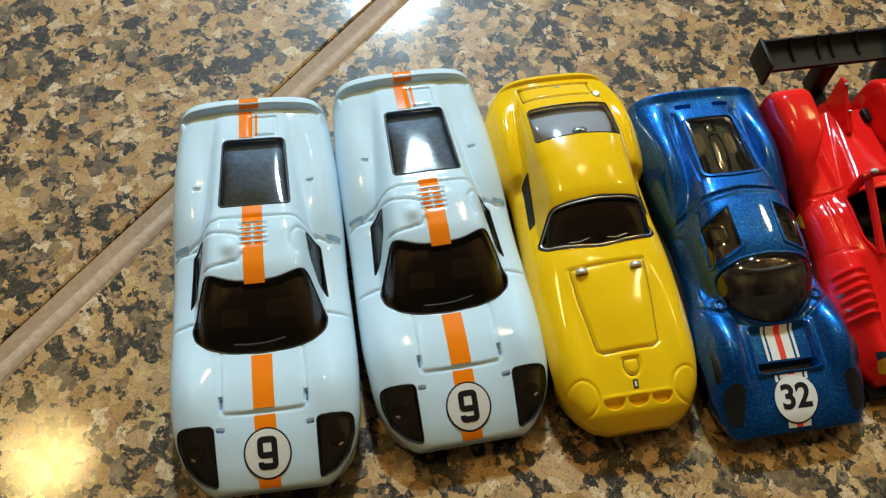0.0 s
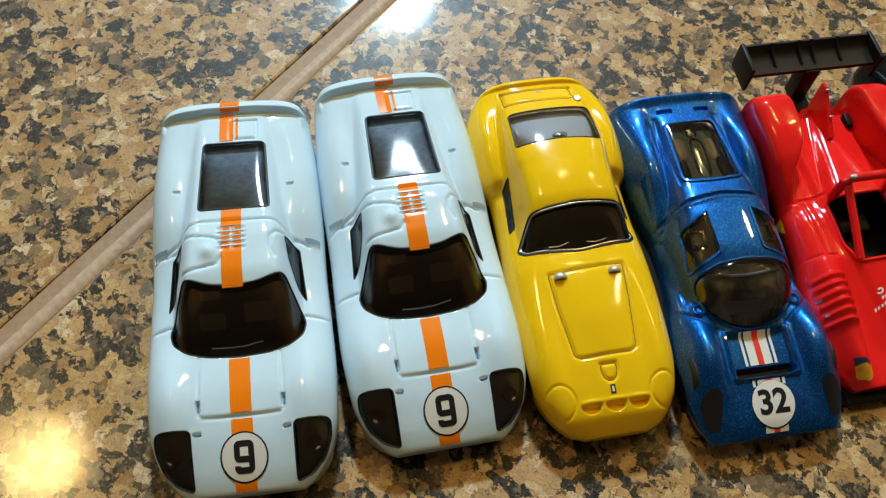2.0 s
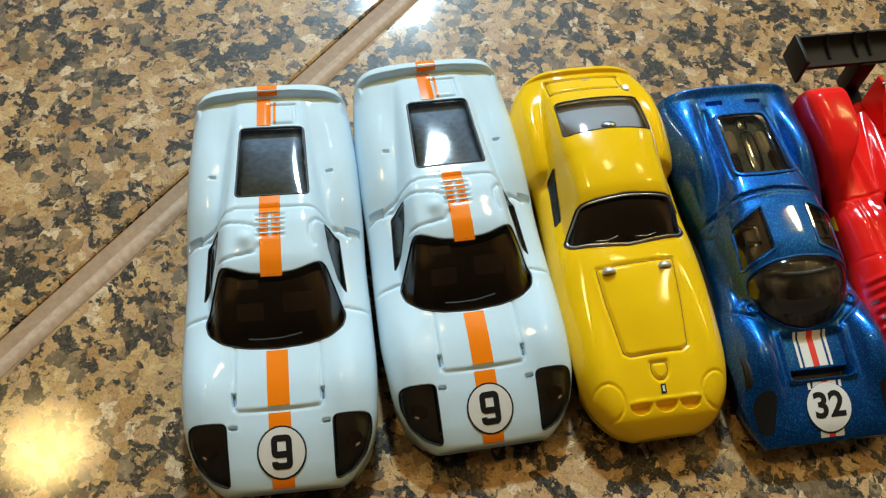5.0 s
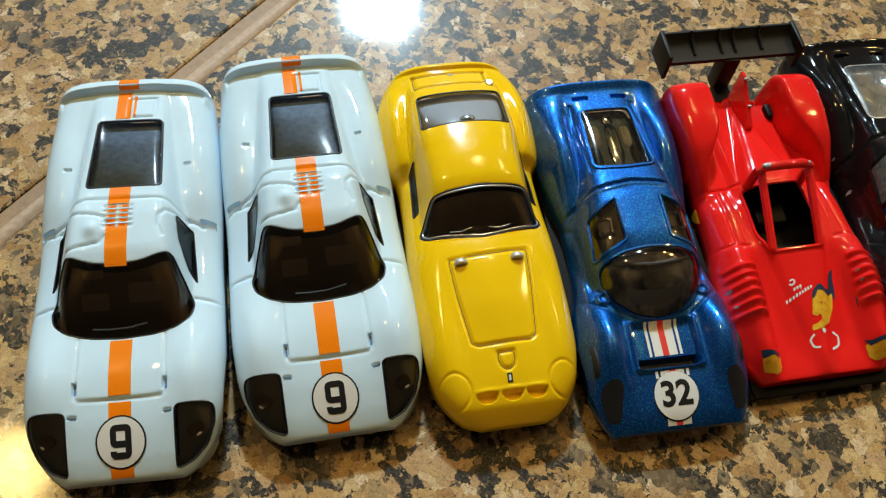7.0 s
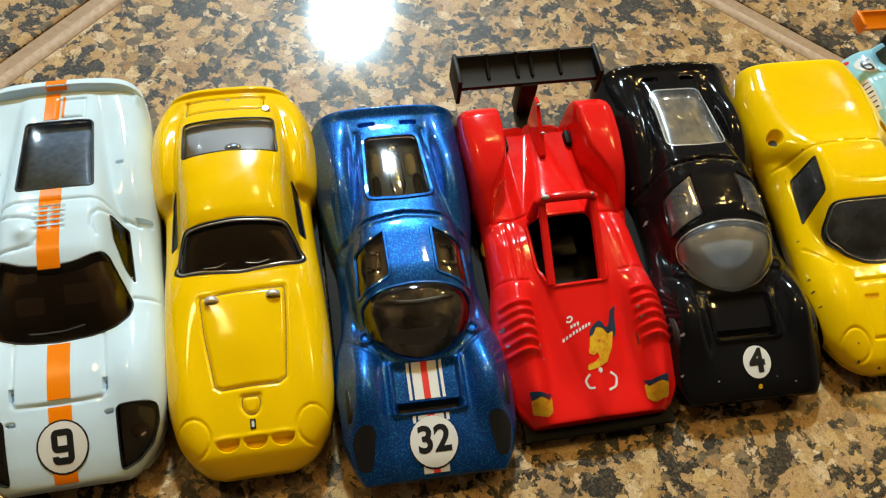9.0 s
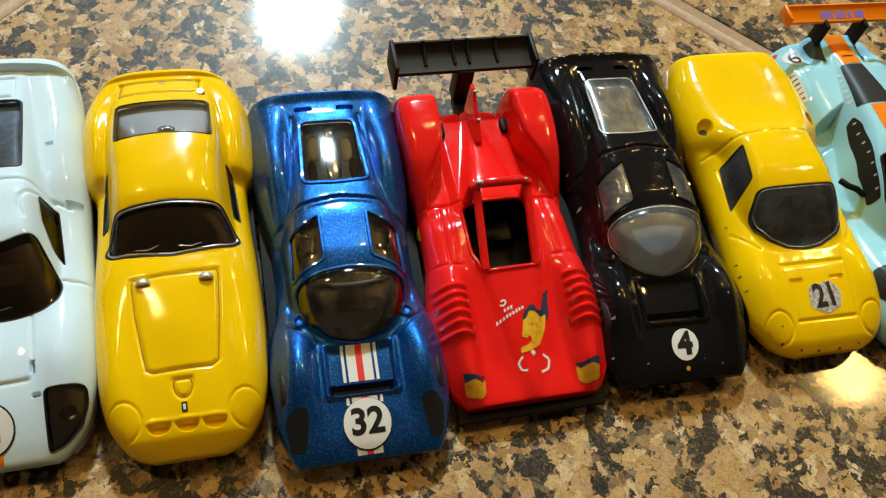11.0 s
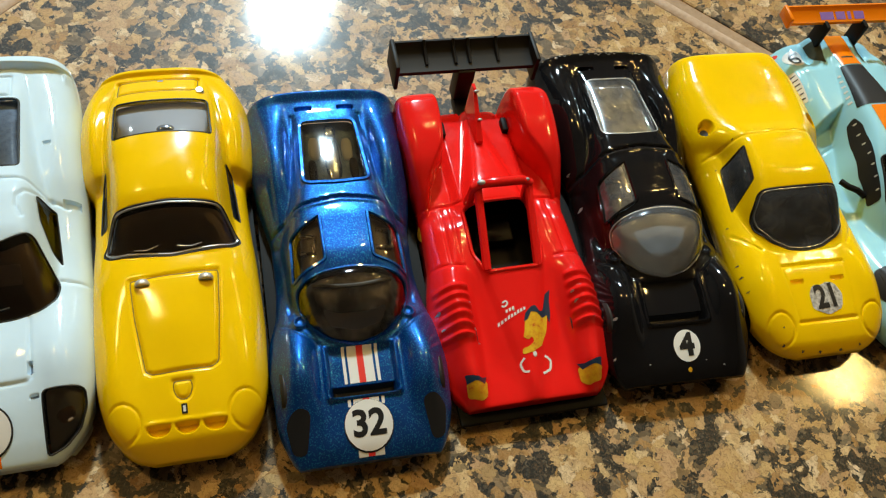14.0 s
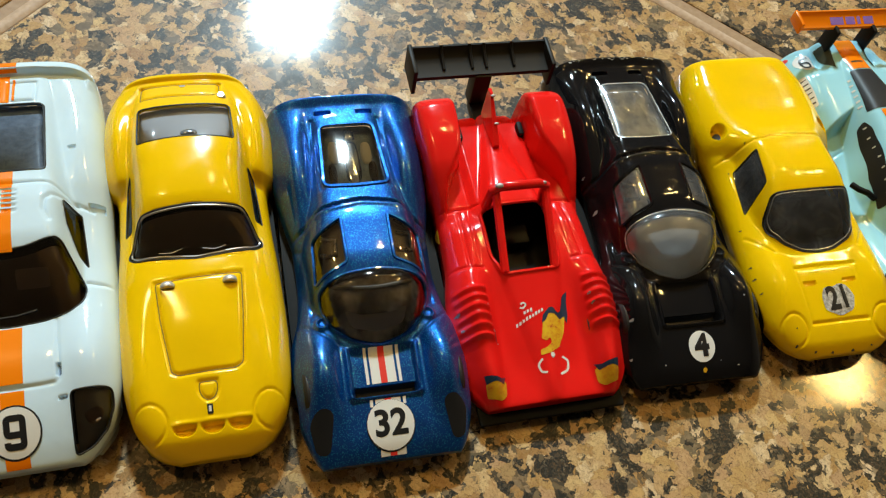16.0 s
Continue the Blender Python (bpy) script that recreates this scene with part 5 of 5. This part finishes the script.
    block(bm, -7, -8, 3.6, 7, 9, 4.6, 0.3)
    part("cockpit_floor", bm, PIT, car, "black cockpit floor")
    bm = bmesh.new()
    block(bm, -3.2, 1.6, 4.2, 3.2, 6.2, 7.4, 0.8)
    part("seat", bm, PIT, car)
    return car


def berlinetta(letter, label):
    car = thing(letter, label)
    f = LM
    screen = [(-8.2, -2.4), (-4, -2.5), (0, -2.5), (4, -2.5), (8.2, -2.4), (9.7, -6.0), (9.3, -8.6), (7.2, -11.2), (3.4, -13.0), (0, -13.4)]
    screen = rounded(screen + [(-x, y) for x, y in screen[8:4:-1]], 0.9)
    side = rounded([(7.5, 8.1), (10.8, 6.3), (11.4, -3.2), (8.2, 0.4)], 0.4)
    shell(f, WORN_YELLOW, car, [screen, side, mirror(side)])
    window(car, f, screen, SCRATCHED, "windscreen", label="scratched grey windscreen", r=0.14)
    trim("window_edge", f, [(x * 0.95, -7.0 + (y + 7.0) * 0.92) for x, y in screen], 0.12, TARNISH, car, -0.1, "thin pale windscreen edge")
    for s in (side, mirror(side)):
        window(car, f, s, SCRATCHED, "side_window", r=0.12)
    plate = rounded([(-2.6, -24.8), (0.4, -26.2), (3.4, -25.2), (4.2, -22.6), (3.0, -20.4), (1.4, -20.0), (0.2, -20.6), (-1.6, -20.4), (-2.6, -22.0)], 0.7)
    disc = drape("number_disc", f, plate, 0.1, STICKER, car, "worn grubby number sticker", 0.5)
    number(car, f, "21", 0.8, -22.9, 6.0, disc, INK, 0.18, 3, 0.035, 0.8)
    for sx in (-1, 1):
        # disc at the bottom of each hole paints its shade black
        drape("air_hole_shade", f, circle(sx * 11.8, 14.6, 0.75, 16, 1.0), 0.12, INK, car, "dark disc painted as the shade in an air hole", 0.4)
    chips(car, f, [(-13.7, -14.0, 0.4), (-13.8, -16.5, 0.5), (-13.6, -19.6, 0.4), (-9.6, -30.2, 0.4), (-6.0, -31.6, 0.5), (-2.4, -32.0, 0.5), (2.0, -32.1, 0.5), (6.0, -31.6, 0.4), (-9.4, -27.4, 0.35), (-11.6, 6.4, 0.25), (-8.6, 10.4, 0.3), (-12.9, -6.0, 0.3)], SOOT, 9)
    base(car, f, -27.5, 32, wide=13.4)
    wheels(car, -19.5, 18, 11.6)
    filler("cabin_tub", car, f, screen, 3.0, MOTTLED, "mottled grey cabin tub", 0.98)
    for p in (side, mirror(side)):
        filler("side_lining", car, f, p, 1.5, MOTTLED, "", 1.0)
    return car


def winged_racer(letter, label):
    car = thing(letter, label)
    f = GULL
    screen = rounded([(-5.4, 4.0), (5.4, 4.0), (6.4, -5), (3.4, -12.0), (-3.4, -12.0), (-6.4, -5)], 1.0)
    side = rounded([(-5.3, 15.2), (-6.2, 14.4), (-7.1, 8.6), (-8.1, 2.5), (-8.3, -4.0), (-6.9, -4.0), (-6.4, 2.3), (-5.5, 8.0), (-5.0, 12.7)], 0.6)
    deck = rounded([(-2.9, 28.4), (2.9, 28.4), (4.6, 16.6), (-4.6, 16.6)], 0.3)
    scoop = rounded([(-3.6, 37.4), (-4.6, 30.6), (-5.6, 32.4), (-6.6, 37.2)], 0.4)
    shell(f, SKY, car, [screen])
    window(car, f, screen, SMOKE, "windscreen", label="smoked windscreen")
    drape("engine_panel", f, deck, 0.12, GASKET, car, "black engine cover panel")
    for poly in (side, mirror(side)):
        pane = drape("side_window", f, poly, 0.12, GASKET, car, "black side window with pale rivets")
        for k in range(7):
            t = k / 6
            sx = -1 if poly is side else 1
            rx, ry = sx * (5.6 + 1.5 * t), 13.6 - 15.5 * t
            drape("rivet", f, circle(rx, ry, 0.2, 10), 0.2, SILVER, pane, "", 0.3)
    for poly in (scoop, mirror(scoop)):
        drape("duct", f, poly, 0.12, OLIVE, car, "olive tinted air duct", 0.5)
    stripe(car, f, -2.4, 2.4, 28.7, 38.6, ORANGE)
    stripe(car, f, -2.4, 2.4, 4.6, 16.2, ORANGE)
    stripe(car, f, -1.4, 1.4, 30.8, 31.2, INK, 0.16, "louvre")
    patch = drape("number_patch", f, circle(-9.6, 34.2, 2.2, 20, 2.5), 0.1, WHITE, car, "white patch with worn dark marks")
    six = [(1.0, 1.5), (-0.6, 1.3), (-1.1, -0.2), (-0.8, -1.4), (0.6, -1.5), (1.1, -0.6), (0.5, 0.2), (-0.9, 0.0)]
    ribbon(f, six, 0.5, -9.6, 34.2, 1.0, INK, patch, "patch_mark", 0.2)
    band = drape("sponsor_band", f, rounded([(-12.9, 30.0), (-11.6, 30.0), (-11.4, 22.0), (-12.7, 22.0)], 0.3), 0.1, WHITE, car, "white band with small dark marks", 0.5)
    for k in range(6):
        y = 22.8 + k * 1.2
        drape("band_mark", f, [(-12.6, y), (-11.8, y + 0.1 * (k % 3)), (-11.8, y + 0.35), (-12.6, y + 0.3)], 0.18, INK, band, "", 0.4)
    for k in range(6):
        y = 18.4 + k * 1.5
        x = -4.7 + 0.13 * (y - 18)
        drape("panel_mark", f, [(x - 0.4, y), (x + 0.1, y), (x + 0.1, y + 0.5), (x - 0.4, y + 0.5)], 0.16, WHITE, car, "small white marks beside the panel", 0.4)
    drape("tail_lamp", f, circle(-12.2, 37.2, 0.7, 12), 0.14, REDINK, car, "small red tail lamp", 0.4)
    cover = rounded([(-10.0, -17.0), (-12.6, -17.6), (-13.2, -23), (-11.0, -26), (-9.6, -22)], 0.7)
    for poly in (cover, mirror(cover)):
        drape("headlight_cover", f, poly, 0.1, GASKET, car, "dark headlight cover")
    bm = bmesh.new()
    prof = [(37.4, 17.8), (40.6, 18.8), (41.2, 19.8), (40.7, 20.0), (40.2, 19.4), (37.4, 18.5)]
    ends = []
    for x in (-13.6, 13.6):
        ends.append([bm.verts.new((x, y, z)) for y, z in prof])
    m = len(prof)
    for k in range(m):
        bm.faces.new((ends[0][k], ends[0][(k + 1) % m], ends[1][(k + 1) % m], ends[1][k]))
    bm.faces.new(ends[0][::-1])
    bm.faces.new(ends[1])
    bmesh.ops.recalc_face_normals(bm, faces=bm.faces)
    wing = part("rear_wing", bm, ORANGE, car, "orange rear wing with violet marks")
    for sx in (-1, 1):
        bm = bmesh.new()
        block(bm, sx * 13.5 - 0.4, 37.0, 17.2, sx * 13.5 + 0.4, 41.4, 20.1, 0.3)
        part("end_plate", bm, ORANGE, wing)
    for x0, x1 in ((-5.8, -2.6), (-2.0, 0.2), (0.8, 1.6), (2.4, 4.8)):
        bm = bmesh.new()
        zt = lambda y: 18.5 + (y - 37.4) / 2.8 * 0.9 + 0.06
        vs = [bm.verts.new(p) for p in ((x0, 37.9, zt(37.9)), (x1, 37.9, zt(37.9)), (x1, 39.6, zt(39.6)), (x0, 39.6, zt(39.6)))]
        bm.faces.new(vs)
        part("wing_mark", bm, VIOLET, wing)
    for sx in (-1, 1):
        bm = bmesh.new()
        block(bm, sx * 4.6 - 0.5, 35.6, 11, sx * 4.6 + 0.5, 39.4, 18.6, 0.3)
        part("wing_post", bm, BASE, wing)
        tube("door_mirror", [(sx * 8.2, -1.6, 10.2), (sx * 9.6, -0.4, 10.8), (sx * 11.2, 0.6, 10.8), (sx * 12.0, 2.2, 10.4)], 0.65, BASE, car, "black door mirror", n=10)
    base(car, f, -31, 36)
    wheels(car, -20, 24, 12.0)
    return car


BY_COUPE = "pale ice-blue toy endurance coupe with orange stripe and number 9"
long_tail_coupe("A", BY_COUPE)
long_tail_coupe("B", BY_COUPE)
grand_tourer("C", "glossy yellow toy grand tourer with smoked windows and silver scoops")
closed_prototype("D", "metallic blue toy prototype with white-red stripe and number 32", BLUE, "striped")
open_racer("E", "chipped red open toy racer with tall black rear wing")
closed_prototype("K", "glossy black worn toy prototype with clear bubble and number 4", BLACK, "plain")
berlinetta("L", "worn yellow toy berlinetta with peeling number 21 sticker")
winged_racer("M", "sky-blue toy endurance car with orange stripe and orange wing")
